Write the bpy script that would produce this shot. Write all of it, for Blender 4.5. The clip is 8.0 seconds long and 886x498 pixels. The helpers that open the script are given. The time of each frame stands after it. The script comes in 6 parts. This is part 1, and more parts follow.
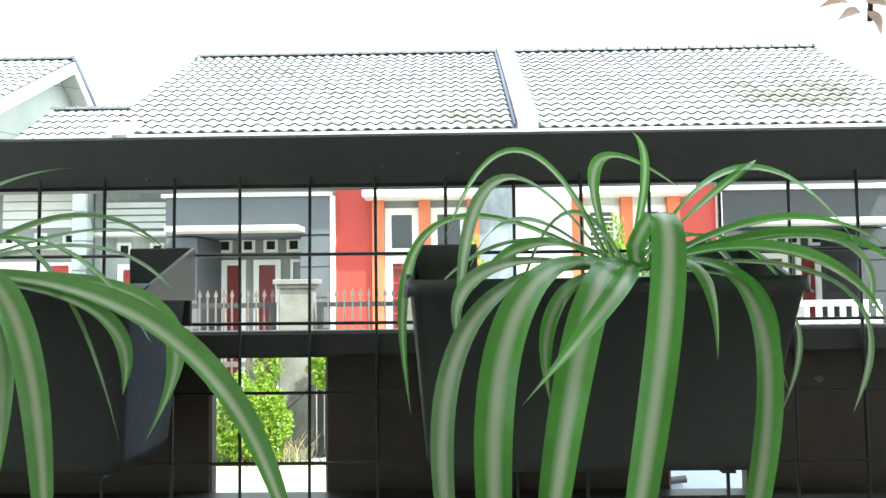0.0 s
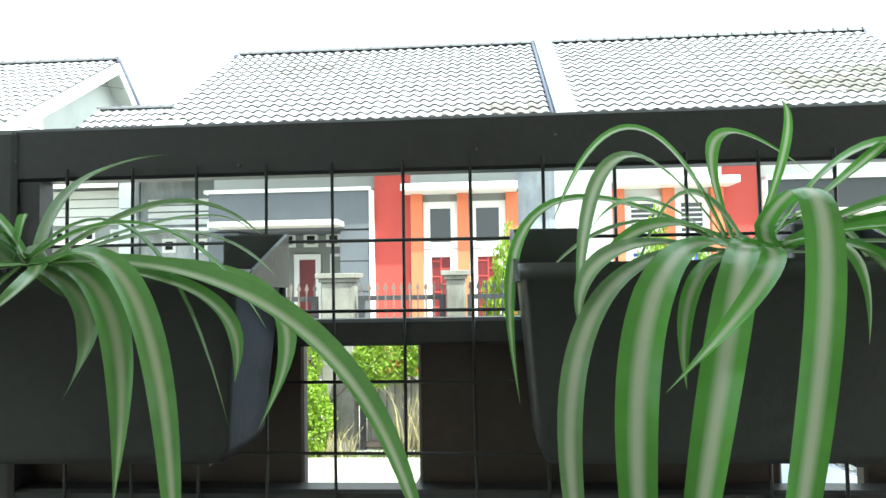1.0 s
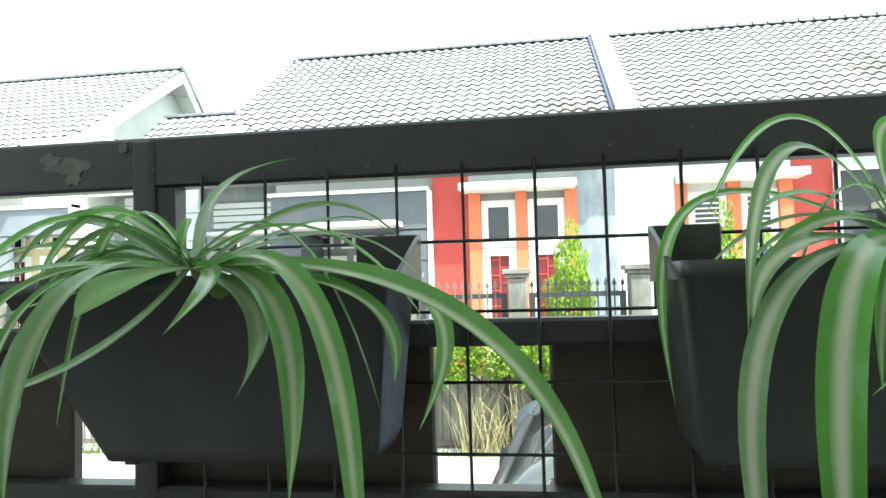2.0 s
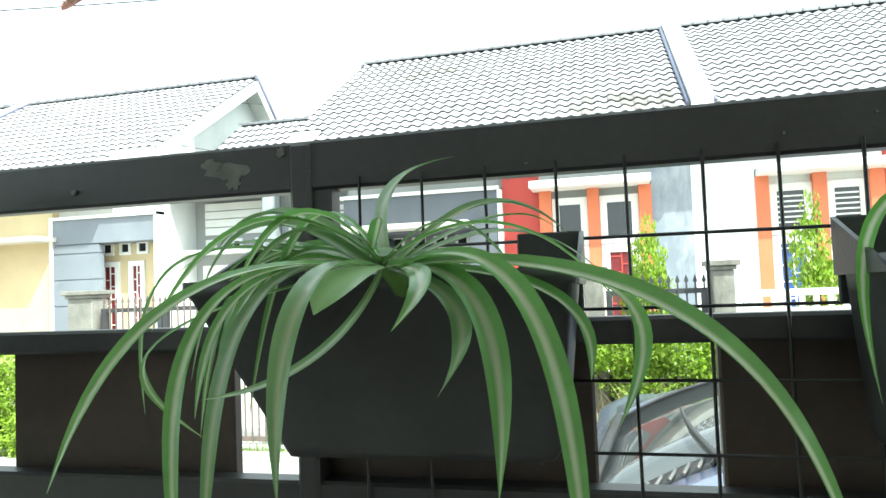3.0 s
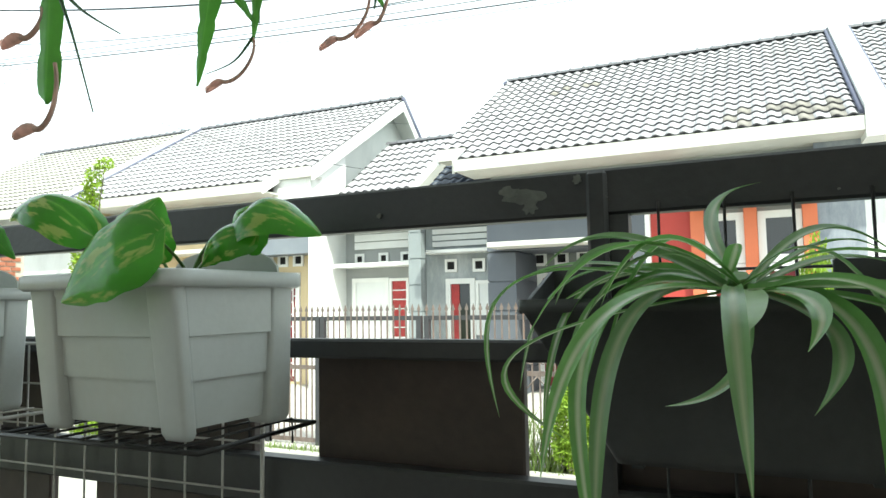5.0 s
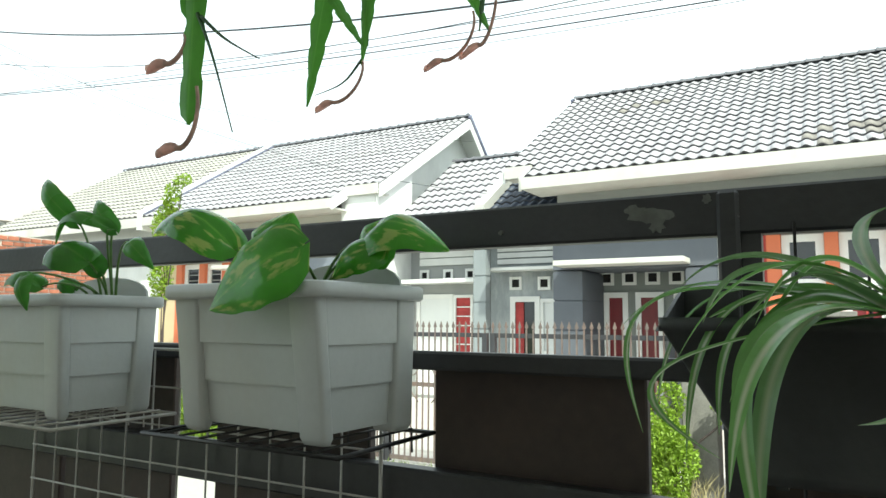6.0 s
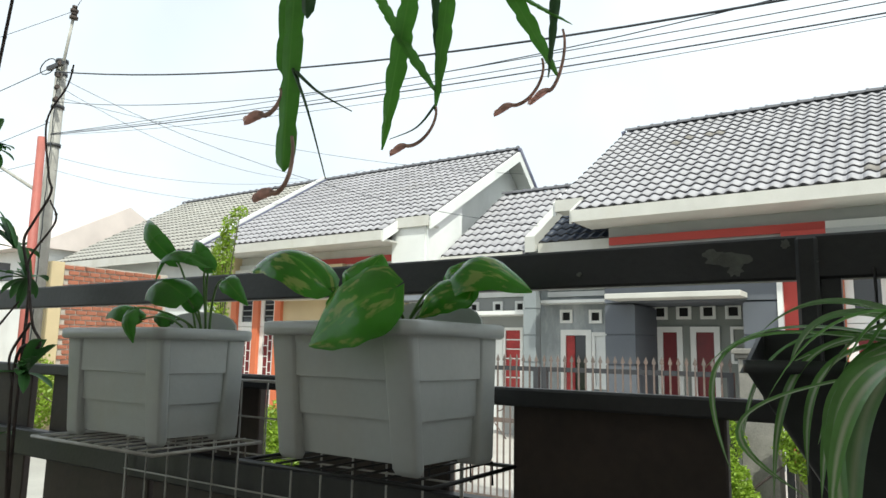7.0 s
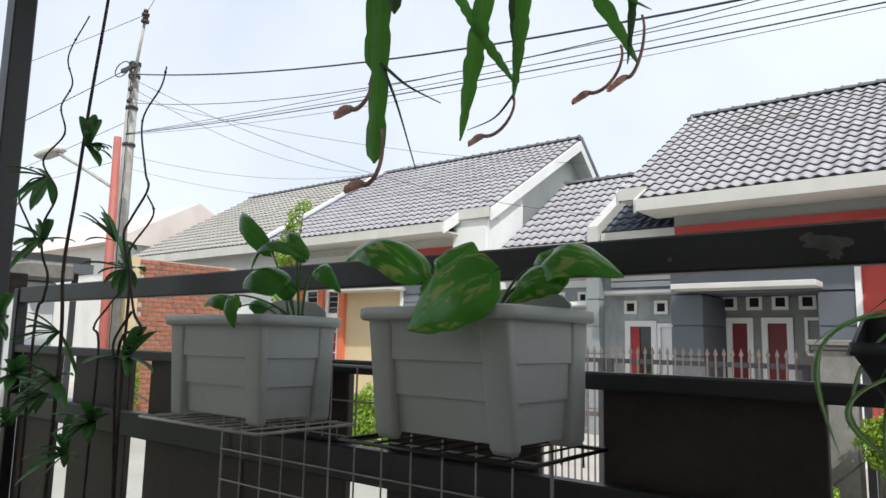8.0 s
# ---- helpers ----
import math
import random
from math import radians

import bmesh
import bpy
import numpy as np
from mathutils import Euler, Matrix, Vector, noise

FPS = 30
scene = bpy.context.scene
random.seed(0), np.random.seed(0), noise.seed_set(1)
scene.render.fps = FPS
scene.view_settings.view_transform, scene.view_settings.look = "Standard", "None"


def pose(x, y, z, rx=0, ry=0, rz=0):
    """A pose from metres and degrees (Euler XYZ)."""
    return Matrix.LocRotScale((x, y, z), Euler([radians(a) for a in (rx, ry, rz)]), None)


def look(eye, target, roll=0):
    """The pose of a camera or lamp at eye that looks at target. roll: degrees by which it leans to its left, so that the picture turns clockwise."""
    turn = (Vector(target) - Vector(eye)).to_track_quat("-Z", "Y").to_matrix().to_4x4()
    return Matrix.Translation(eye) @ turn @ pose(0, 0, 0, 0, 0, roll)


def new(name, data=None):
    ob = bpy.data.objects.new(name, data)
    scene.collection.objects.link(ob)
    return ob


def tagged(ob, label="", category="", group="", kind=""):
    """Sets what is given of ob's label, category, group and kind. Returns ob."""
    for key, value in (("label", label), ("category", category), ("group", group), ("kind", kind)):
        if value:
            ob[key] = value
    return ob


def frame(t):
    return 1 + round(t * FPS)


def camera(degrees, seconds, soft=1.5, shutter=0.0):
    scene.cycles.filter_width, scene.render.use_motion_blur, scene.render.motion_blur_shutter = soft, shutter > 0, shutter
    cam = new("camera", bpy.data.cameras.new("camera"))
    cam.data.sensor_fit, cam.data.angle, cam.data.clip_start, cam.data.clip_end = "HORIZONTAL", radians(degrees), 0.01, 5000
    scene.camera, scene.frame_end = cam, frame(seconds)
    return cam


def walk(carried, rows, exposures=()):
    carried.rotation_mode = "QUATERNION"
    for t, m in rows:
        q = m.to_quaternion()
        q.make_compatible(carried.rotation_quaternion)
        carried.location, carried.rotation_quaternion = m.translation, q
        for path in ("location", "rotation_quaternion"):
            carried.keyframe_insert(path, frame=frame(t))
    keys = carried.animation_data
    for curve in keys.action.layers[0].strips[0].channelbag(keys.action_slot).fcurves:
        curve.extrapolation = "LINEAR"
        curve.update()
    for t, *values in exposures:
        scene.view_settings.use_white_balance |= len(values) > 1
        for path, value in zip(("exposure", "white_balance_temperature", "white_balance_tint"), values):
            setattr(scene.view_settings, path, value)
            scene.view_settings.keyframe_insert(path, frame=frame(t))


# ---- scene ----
cam = camera(64.9, 8.0)
PATH = [
    (0, (0.155, -0.522, 1.563), (0.129, 1.475, 1.67), -0.7),
    (0.5, (0.132, -0.512, 1.56), (0.046, 1.484, 1.655), -1.0),
    (1, (0.111, -0.508, 1.558), (-0.019, 1.486, 1.649), -1.0),
    (2.5, (0.023, -0.509, 1.56), (-0.358, 1.453, 1.654), -2.0),
    (3, (-0.011, -0.518, 1.56), (-0.487, 1.422, 1.658), -2.3),
    (3.5, (-0.044, -0.538, 1.563), (-0.639, 1.369, 1.674), -2.6),
    (4, (-0.074, -0.554, 1.565), (-0.746, 1.327, 1.683), -1.9),
    (4.5, (-0.097, -0.579, 1.567), (-0.854, 1.266, 1.712), -1.4),
    (5, (-0.122, -0.599, 1.566), (-0.96, 1.211, 1.719), -1.0),
    (6.3, (-0.172, -0.655, 1.564), (-1.199, 1.046, 1.795), 0.7),
    (6.5, (-0.173, -0.666, 1.566), (-1.217, 1.021, 1.819), 0.9),
    (7, (-0.176, -0.691, 1.569), (-1.282, 0.95, 1.86), 1.1),
    (7.5, (-0.185, -0.709, 1.566), (-1.366, 0.878, 1.856), 1.5),
    (8, (-0.192, -0.725, 1.561), (-1.437, 0.818, 1.825), 1.2),
]
walk(cam, [(t, look(eye, target, roll)) for t, eye, target, roll in PATH],
     exposures=[(0, 1.9, 6150, -9), (2.5, 1.92, 6120, -9), (4.0, 1.58, 6250, -9), (5.0, 1.38, 6350, -7), (6.5, 0.84, 6380, -5), (7.0, 0.5, 6400, 0), (8.0, 0.3, 6250, 7)])

# ---- world and sun ----
SUN_EL, SUN_AZ = radians(52), radians(128)      # azimuth clockwise from +y
world = bpy.data.worlds.new("world")
scene.world = world
world.use_nodes = True
wn, wl = world.node_tree.nodes, world.node_tree.links
wn.clear()
w_out, w_bg, w_sky = wn.new("ShaderNodeOutputWorld"), wn.new("ShaderNodeBackground"), wn.new("ShaderNodeTexSky")
w_sky.sky_type, w_sky.sun_disc = "NISHITA", False
w_sky.sun_elevation, w_sky.sun_rotation = SUN_EL, SUN_AZ
w_sky.air_density, w_sky.dust_density, w_sky.ozone_density = 1.0, 6.0, 1.0
w_hazy, w_tc, w_noise = wn.new("ShaderNodeMix"), wn.new("ShaderNodeTexCoord"), wn.new("ShaderNodeTexNoise")
w_hazy.data_type = "RGBA"
w_noise.inputs["Scale"].default_value = 1.6
w_noise.inputs["Detail"].default_value = 5
w_ramp = wn.new("ShaderNodeMapRange")
w_ramp.inputs[1].default_value, w_ramp.inputs[2].default_value = 0.35, 0.65
w_ramp.inputs[3].default_value, w_ramp.inputs[4].default_value = 0.62, 0.88
wl.new(w_tc.outputs["Generated"], w_noise.inputs["Vector"])
wl.new(w_noise.outputs["Fac"], w_ramp.inputs[0])
wl.new(w_ramp.outputs[0], w_hazy.inputs[0])
wl.new(w_sky.outputs[0], w_hazy.inputs[6])
w_hazy.inputs[7].default_value = (7.6, 7.8, 8.4, 1)     # thin bright cloud veil
wl.new(w_hazy.outputs[2], w_bg.inputs["Color"])
w_bg.inputs["Strength"].default_value = 0.115
wl.new(w_bg.outputs[0], w_out.inputs["Surface"])
sun = new("sun", bpy.data.lights.new("sun", "SUN"))
sun.data.energy, sun.data.angle, sun.data.color = 3.0, radians(1.0), (1.0, 0.955, 0.88)
sun_from = Vector((math.sin(SUN_AZ) * math.cos(SUN_EL), math.cos(SUN_AZ) * math.cos(SUN_EL), math.sin(SUN_EL)))
sun.matrix_world = look(sun_from * 60, (0, 0, 0))


# ---- materials ----
def material(name, color, rough=0.6, metal=0.0, vary=0.12, scale=6.0, bump=0.15, fine=60.0, stain=None, stain_amount=0.0,
             spec=0.5, rand=0.0, trans=0.0, coat=0.0):
    """A painted or natural surface: large blotches, fine grain, optional stains, and a small relief."""
    m = bpy.data.materials.new(name)
    m.use_nodes = True
    n, l = m.node_tree.nodes, m.node_tree.links
    b = n["Principled BSDF"]
    b.inputs["Metallic"].default_value = metal
    b.inputs["Specular IOR Level"].default_value = spec
    b.inputs["Coat Weight"].default_value = coat
    tc = n.new("ShaderNodeTexCoord")
    big, small = n.new("ShaderNodeTexNoise"), n.new("ShaderNodeTexNoise")
    big.inputs["Scale"].default_value, big.inputs["Detail"].default_value = scale, 6
    small.inputs["Scale"].default_value, small.inputs["Detail"].default_value = fine, 4
    l.new(tc.outputs["Object"], big.inputs["Vector"])
    l.new(tc.outputs["Object"], small.inputs["Vector"])
    mixn = n.new("ShaderNodeMath")
    mixn.operation = "MULTIPLY_ADD"
    l.new(small.outputs["Fac"], mixn.inputs[0])
    mixn.inputs[1].default_value = 0.45
    l.new(big.outputs["Fac"], mixn.inputs[2])
    rng = n.new("ShaderNodeMapRange")
    rng.inputs[1].default_value, rng.inputs[2].default_value = 0.45, 1.0
    rng.inputs[3].default_value, rng.inputs[4].default_value = 1 - vary, 1 + vary
    l.new(mixn.outputs[0], rng.inputs[0])
    value = rng.outputs[0]
    if rand:
        info, add = n.new("ShaderNodeObjectInfo"), n.new("ShaderNodeMath")
        add.operation = "MULTIPLY_ADD"
        l.new(info.outputs["Random"], add.inputs[0])
        add.inputs[1].default_value = rand
        l.new(value, add.inputs[2])
        value = add.outputs[0]
    scl = n.new("ShaderNodeVectorMath")
    scl.operation = "SCALE"
    scl.inputs[0].default_value = color
    l.new(value, scl.inputs["Scale"])
    col = scl.outputs[0]
    if stain:
        st, sr, sm = n.new("ShaderNodeTexNoise"), n.new("ShaderNodeMapRange"), n.new("ShaderNodeMix")
        mp = n.new("ShaderNodeMapping")
        mp.inputs["Scale"].default_value = (1.0, 1.0, 0.35)
        l.new(tc.outputs["Object"], mp.inputs[0])
        l.new(mp.outputs[0], st.inputs["Vector"])
        st.inputs["Scale"].default_value, st.inputs["Detail"].default_value = scale * 0.55, 9
        st.inputs["Roughness"].default_value = 0.68
        sr.inputs[1].default_value, sr.inputs[2].default_value = 0.52, 0.72
        sr.inputs[4].default_value = stain_amount
        l.new(st.outputs["Fac"], sr.inputs[0])
        sm.data_type = "RGBA"
        l.new(sr.outputs[0], sm.inputs[0])
        l.new(col, sm.inputs[6])
        sm.inputs[7].default_value = (*stain, 1)
        col = sm.outputs[2]
    l.new(col, b.inputs["Base Color"])
    rr = n.new("ShaderNodeMapRange")
    rr.inputs[3].default_value, rr.inputs[4].default_value = max(0.03, rough - 0.1), min(1, rough + 0.12)
    l.new(big.outputs["Fac"], rr.inputs[0])
    l.new(rr.outputs[0], b.inputs["Roughness"])
    if bump:
        bp = n.new("ShaderNodeBump")
        bp.inputs["Strength"].default_value, bp.inputs["Distance"].default_value = bump, 0.01
        l.new(mixn.outputs[0], bp.inputs["Height"])
        l.new(bp.outputs[0], b.inputs["Normal"])
    if trans:
        tr, ms = n.new("ShaderNodeBsdfTranslucent"), n.new("ShaderNodeMixShader")
        l.new(col, tr.inputs["Color"])
        ms.inputs[0].default_value = trans
        l.new(b.outputs[0], ms.inputs[1])
        l.new(tr.outputs[0], ms.inputs[2])
        l.new(ms.outputs[0], n["Material Output"].inputs["Surface"])
    return m


def leaf_material(name, edge, middle, lo, hi, patchy=0.0, patch=(0.6, 0.65, 0.35), rough=0.38, trans=0.3):
    """A leaf: its UV's u runs across the blade; the middle stripe has its own colour, veins run along."""
    m = material(name, edge, rough=rough, vary=0.2, scale=14, bump=0.12, fine=90, spec=0.5)
    n, l = m.node_tree.nodes, m.node_tree.links
    b = n["Principled BSDF"]
    base = b.inputs["Base Color"].links[0].from_socket
    uv, sep = n.new("ShaderNodeUVMap"), n.new("ShaderNodeSeparateXYZ")
    l.new(uv.outputs[0], sep.inputs[0])
    d, a = n.new("ShaderNodeMath"), n.new("ShaderNodeMath")
    d.operation, a.operation = "SUBTRACT", "ABSOLUTE"
    l.new(sep.outputs[0], d.inputs[0])
    d.inputs[1].default_value = 0.5
    l.new(d.outputs[0], a.inputs[0])
    wob, wo = n.new("ShaderNodeTexNoise"), n.new("ShaderNodeMath")
    wob.inputs["Scale"].default_value = 40
    mpv = n.new("ShaderNodeMapping")
    mpv.inputs["Scale"].default_value = (3.0, 0.25, 1)
    l.new(uv.outputs[0], mpv.inputs[0])
    l.new(mpv.outputs[0], wob.inputs["Vector"])
    wo.operation = "MULTIPLY_ADD"
    l.new(wob.outputs["Fac"], wo.inputs[0])
    wo.inputs[1].default_value = 0.12
    l.new(a.outputs[0], wo.inputs[2])
    r = n.new("ShaderNodeMapRange")
    r.inputs[1].default_value, r.inputs[2].default_value = lo + 0.06, hi + 0.06
    r.inputs[3].default_value, r.inputs[4].default_value = 1, 0
    l.new(wo.outputs[0], r.inputs[0])
    mx = n.new("ShaderNodeMix")
    mx.data_type = "RGBA"
    l.new(r.outputs[0], mx.inputs[0])
    l.new(base, mx.inputs[6])
    mx.inputs[7].default_value = (*middle, 1)
    col = mx.outputs[2]
    if patchy:
        pn, pr, pm = n.new("ShaderNodeTexNoise"), n.new("ShaderNodeMapRange"), n.new("ShaderNodeMix")
        tc = n.new("ShaderNodeTexCoord")
        pn.inputs["Scale"].default_value, pn.inputs["Detail"].default_value = 5.5, 10
        pmap = n.new("ShaderNodeMapping")
        pmap.inputs["Scale"].default_value = (1.3, 0.8, 1.0)
        pinfo = n.new("ShaderNodeObjectInfo")
        l.new(pinfo.outputs["Random"], pmap.inputs["Location"])
        l.new(uv.outputs[0], pmap.inputs[0])
        l.new(pmap.outputs[0], pn.inputs["Vector"])
        pr.inputs[1].default_value, pr.inputs[2].default_value = 0.55, 0.62
        pr.inputs[4].default_value = patchy
        l.new(pn.outputs["Fac"], pr.inputs[0])
        pm.data_type = "RGBA"
        l.new(pr.outputs[0], pm.inputs[0])
        l.new(col, pm.inputs[6])
        pm.inputs[7].default_value = (*patch, 1)
        col = pm.outputs[2]
    l.new(col, b.inputs["Base Color"])
    tr, ms = n.new("ShaderNodeBsdfTranslucent"), n.new("ShaderNodeMixShader")
    l.new(col, tr.inputs["Color"])
    ms.inputs[0].default_value = trans
    l.new(b.outputs[0], ms.inputs[1])
    l.new(tr.outputs[0], ms.inputs[2])
    l.new(ms.outputs[0], n["Material Output"].inputs["Surface"])
    return m


def glass_material(name, color=(0.02, 0.022, 0.025), rough=0.06):
    m = bpy.data.materials.new(name)
    m.use_nodes = True
    b = m.node_tree.nodes["Principled BSDF"]
    b.inputs["Base Color"].default_value = (*color, 1)
    b.inputs["Roughness"].default_value = rough
    b.inputs["Specular IOR Level"].default_value = 0.7
    return m


STEEL = material("black_painted_steel", (0.029, 0.0295, 0.031), 0.42, vary=0.3, scale=9, bump=0.1, fine=120, stain=(0.05, 0.048, 0.043), stain_amount=0.35)
CHIP = material("bare_grey_primer", (0.115, 0.12, 0.105), 0.6, vary=0.25, scale=60, bump=0.2, fine=200)
PANEL = material("dark_brown_board", (0.048, 0.033, 0.026), 0.55, vary=0.35, scale=8, bump=0.15, fine=70, stain=(0.025, 0.018, 0.014), stain_amount=0.6)
WIRE_BLACK = material("black_coated_wire", (0.01, 0.01, 0.011), 0.4, bump=0.05)
WIRE_WHITE = material("white_coated_wire", (0.5, 0.49, 0.46), 0.4, vary=0.12, scale=30, bump=0.05, stain=(0.2, 0.17, 0.13), stain_amount=0.5)
POT_BLACK = material("black_plastic", (0.034, 0.037, 0.038), 0.42, vary=0.25, scale=20, bump=0.08, fine=150, stain=(0.06, 0.058, 0.055), stain_amount=0.3)
POT_WHITE = material("white_plastic", (0.47, 0.495, 0.485), 0.35, vary=0.06, scale=12, bump=0.05, fine=140, stain=(0.42, 0.40, 0.34), stain_amount=0.4)
SOIL = material("potting_soil", (0.035, 0.024, 0.016), 0.95, vary=0.5, scale=60, bump=0.9, fine=300)
SPIDER = leaf_material("spider_plant_leaf", (0.14, 0.37, 0.065), (0.55, 0.62, 0.42), 0.06, 0.25, rough=0.2, trans=0.48)
SPIDER_PALE = leaf_material("old_spider_plant_leaf", (0.22, 0.37, 0.16), (0.58, 0.64, 0.46), 0.08, 0.28, rough=0.26, trans=0.48)
SPIDER_SOFT = leaf_material("soft_striped_leaf", (0.17, 0.36, 0.10), (0.52, 0.60, 0.38), 0.05, 0.22, rough=0.17, trans=0.45)
SPIDER_DULL = leaf_material("dull_striped_leaf", (0.17, 0.30, 0.12), (0.36, 0.43, 0.25), 0.02, 0.26, rough=0.22, trans=0.42)
SPIDER_PLAIN = leaf_material("pale_plain_leaf", (0.30, 0.47, 0.20), (0.36, 0.53, 0.25), 0.0, 0.3, rough=0.3, trans=0.4)
POTHOS = leaf_material("pothos_leaf", (0.075, 0.30, 0.025), (0.16, 0.42, 0.05), 0.0, 0.04, patchy=0.8, patch=(0.40, 0.50, 0.13), rough=0.13, trans=0.35)
POTHOS_GREEN = leaf_material("green_pothos_leaf", (0.06, 0.23, 0.026), (0.1, 0.27, 0.04), 0.0, 0.05, rough=0.25, trans=0.3)
STEM = material("green_stem", (0.11, 0.22, 0.05), 0.45, vary=0.2, scale=30)
CACTUS = leaf_material("flat_cactus_stem", (0.09, 0.29, 0.035), (0.12, 0.34, 0.05), 0.0, 0.06, rough=0.35, trans=0.32)
CACTUS_DARK = leaf_material("dark_flat_cactus_stem", (0.035, 0.10, 0.03), (0.05, 0.13, 0.035), 0.0, 0.06, rough=0.4, trans=0.12)
WILTED = material("wilted_flower", (0.78, 0.55, 0.49), 0.7, vary=0.3, scale=60, bump=0.4, trans=0.5)
WILTED_TUBE = material("flower_tube", (0.58, 0.40, 0.34), 0.6, vary=0.3, scale=40, trans=0.4)
BARK = material("thin_bark", (0.06, 0.045, 0.04), 0.8, vary=0.35, scale=40, bump=0.5)
DARK_LEAF = leaf_material("dark_shrub_leaf", (0.075, 0.21, 0.055), (0.11, 0.28, 0.075), 0.0, 0.05, rough=0.45, trans=0.2)
HEDGE = material("hedge_leaf", (0.24, 0.36, 0.035), 0.5, vary=0.45, scale=5, bump=0.1, trans=0.35)
GRASS = material("tall_grass", (0.16, 0.23, 0.055), 0.6, vary=0.4, scale=4, bump=0.1, trans=0.3)
DRY = material("dry_stalks", (0.36, 0.31, 0.17), 0.8, vary=0.3, scale=8, bump=0.1, trans=0.2)
# lower tile lips: dirt plus the wave gaps' shade, both in the colour
TILE_EDGE = material("dirty_shaded_tile_edge", (0.06, 0.058, 0.064), 0.8, vary=0.3, scale=8, bump=0.2)
TILE = material("grey_roof_tile", (0.325, 0.318, 0.34), 0.55, vary=0.18, scale=1.6, bump=0.25, fine=40, rand=0.16, stain=(0.2, 0.19, 0.175), stain_amount=0.45)
TILE_WARM = material("weathered_roof_tile", (0.33, 0.32, 0.295), 0.6, vary=0.2, scale=1.6, bump=0.25, fine=40, rand=0.16, stain=(0.21, 0.2, 0.17), stain_amount=0.5)
TILE_MOSS = material("mossy_roof_tile", (0.2, 0.185, 0.17), 0.8, vary=0.3, scale=6, bump=0.4, fine=40, rand=0.1, stain=(0.3, 0.29, 0.25), stain_amount=0.6)
TILE_BLUE = material("dark_blue_roof_tile", (0.035, 0.045, 0.07), 0.35, vary=0.2, scale=2, bump=0.2, rand=0.03)
RIDGE = material("ridge_tile", (0.115, 0.115, 0.13), 0.6, vary=0.25, scale=4, bump=0.3, rand=0.05)
VERGE_BLUE = material("blue_grey_verge", (0.10, 0.105, 0.16), 0.5, vary=0.2, scale=3)
CREAM_TRIM = material("off_white_fascia", (0.56, 0.55, 0.515), 0.6, vary=0.1, scale=2, bump=0.1, stain=(0.42, 0.39, 0.32), stain_amount=0.5)
WHITE = material("white_paint", (0.72, 0.73, 0.72), 0.6, vary=0.06, scale=1.5, bump=0.12, stain=(0.5, 0.51, 0.5), stain_amount=0.45)
WHITE_TRIM = material("white_frame_paint", (0.76, 0.76, 0.74), 0.4, vary=0.05, scale=3, bump=0.05)
GREY_BLUE = material("blue_grey_paint", (0.185, 0.205, 0.24), 0.65, vary=0.1, scale=1.2, bump=0.15, stain=(0.3, 0.32, 0.34), stain_amount=0.35)
GREY_DARK = material("slate_grey_paint", (0.10, 0.11, 0.13), 0.65, vary=0.12, scale=1.2, bump=0.15, stain=(0.16, 0.17, 0.18), stain_amount=0.3)
# slate paint darkened to stand for the deep porch's shade
SLATE_SHADED = material("shaded_slate_paint", (0.04, 0.043, 0.05), 0.65, vary=0.12, scale=1.2, bump=0.15, stain=(0.08, 0.085, 0.09), stain_amount=0.3)
GREY_WARM = material("warm_grey_paint", (0.30, 0.31, 0.305), 0.65, vary=0.08, scale=1.4, bump=0.12, stain=(0.4, 0.4, 0.39), stain_amount=0.3)
GREEN_GREY = material("green_grey_paint", (0.21, 0.225, 0.21), 0.65, vary=0.1, scale=1.5, bump=0.12)
PEELING = material("peeling_grey_paint", (0.25, 0.275, 0.285), 0.7, vary=0.1, scale=2, bump=0.2, stain=(0.55, 0.57, 0.58), stain_amount=0.85)
LAMP_RED = material("faded_red_post_paint", (0.36, 0.105, 0.085), 0.6, vary=0.15, scale=4, bump=0.1, stain=(0.3, 0.16, 0.13), stain_amount=0.4)
RED = material("red_paint", (0.40, 0.048, 0.038), 0.6, vary=0.1, scale=1.5, bump=0.12, stain=(0.4, 0.06, 0.05), stain_amount=0.3)
PEELING_BLUE = material("peeling_blue_grey_paint", (0.19, 0.215, 0.255), 0.65, vary=0.1, scale=2.4, bump=0.2, stain=(0.5, 0.52, 0.55), stain_amount=0.7)
ORANGE = material("orange_paint", (0.60, 0.165, 0.075), 0.6, vary=0.08, scale=2, bump=0.12)
CREAM = material("cream_paint", (0.58, 0.47, 0.29), 0.65, vary=0.08, scale=1.5, bump=0.12, stain=(0.48, 0.4, 0.28), stain_amount=0.3)
PEACH = material("peach_paint", (0.55, 0.33, 0.16), 0.65, vary=0.1, scale=1.5, bump=0.12)
DOOR_RED = material("dark_red_door", (0.14, 0.012, 0.016), 0.45, vary=0.2, scale=6, bump=0.1)
DOOR_BLUE = material("blue_door", (0.03, 0.08, 0.3), 0.45, vary=0.15, scale=6, bump=0.1)
CURTAIN = material("red_curtain", (0.36, 0.05, 0.05), 0.9, vary=0.3, scale=8, bump=0.3)
PANE = glass_material("window_pane")
DARK_HOLE = material("dark_vent", (0.01, 0.01, 0.01), 0.9, bump=0)
GATE = material("grey_brown_gate_steel", (0.17, 0.135, 0.12), 0.5, metal=0.2, vary=0.25, scale=10, bump=0.1, stain=(0.3, 0.15, 0.09), stain_amount=0.35)
GATE_DARK = material("dark_gate_steel", (0.05, 0.05, 0.055), 0.5, metal=0.2, vary=0.2, scale=10, bump=0.1)
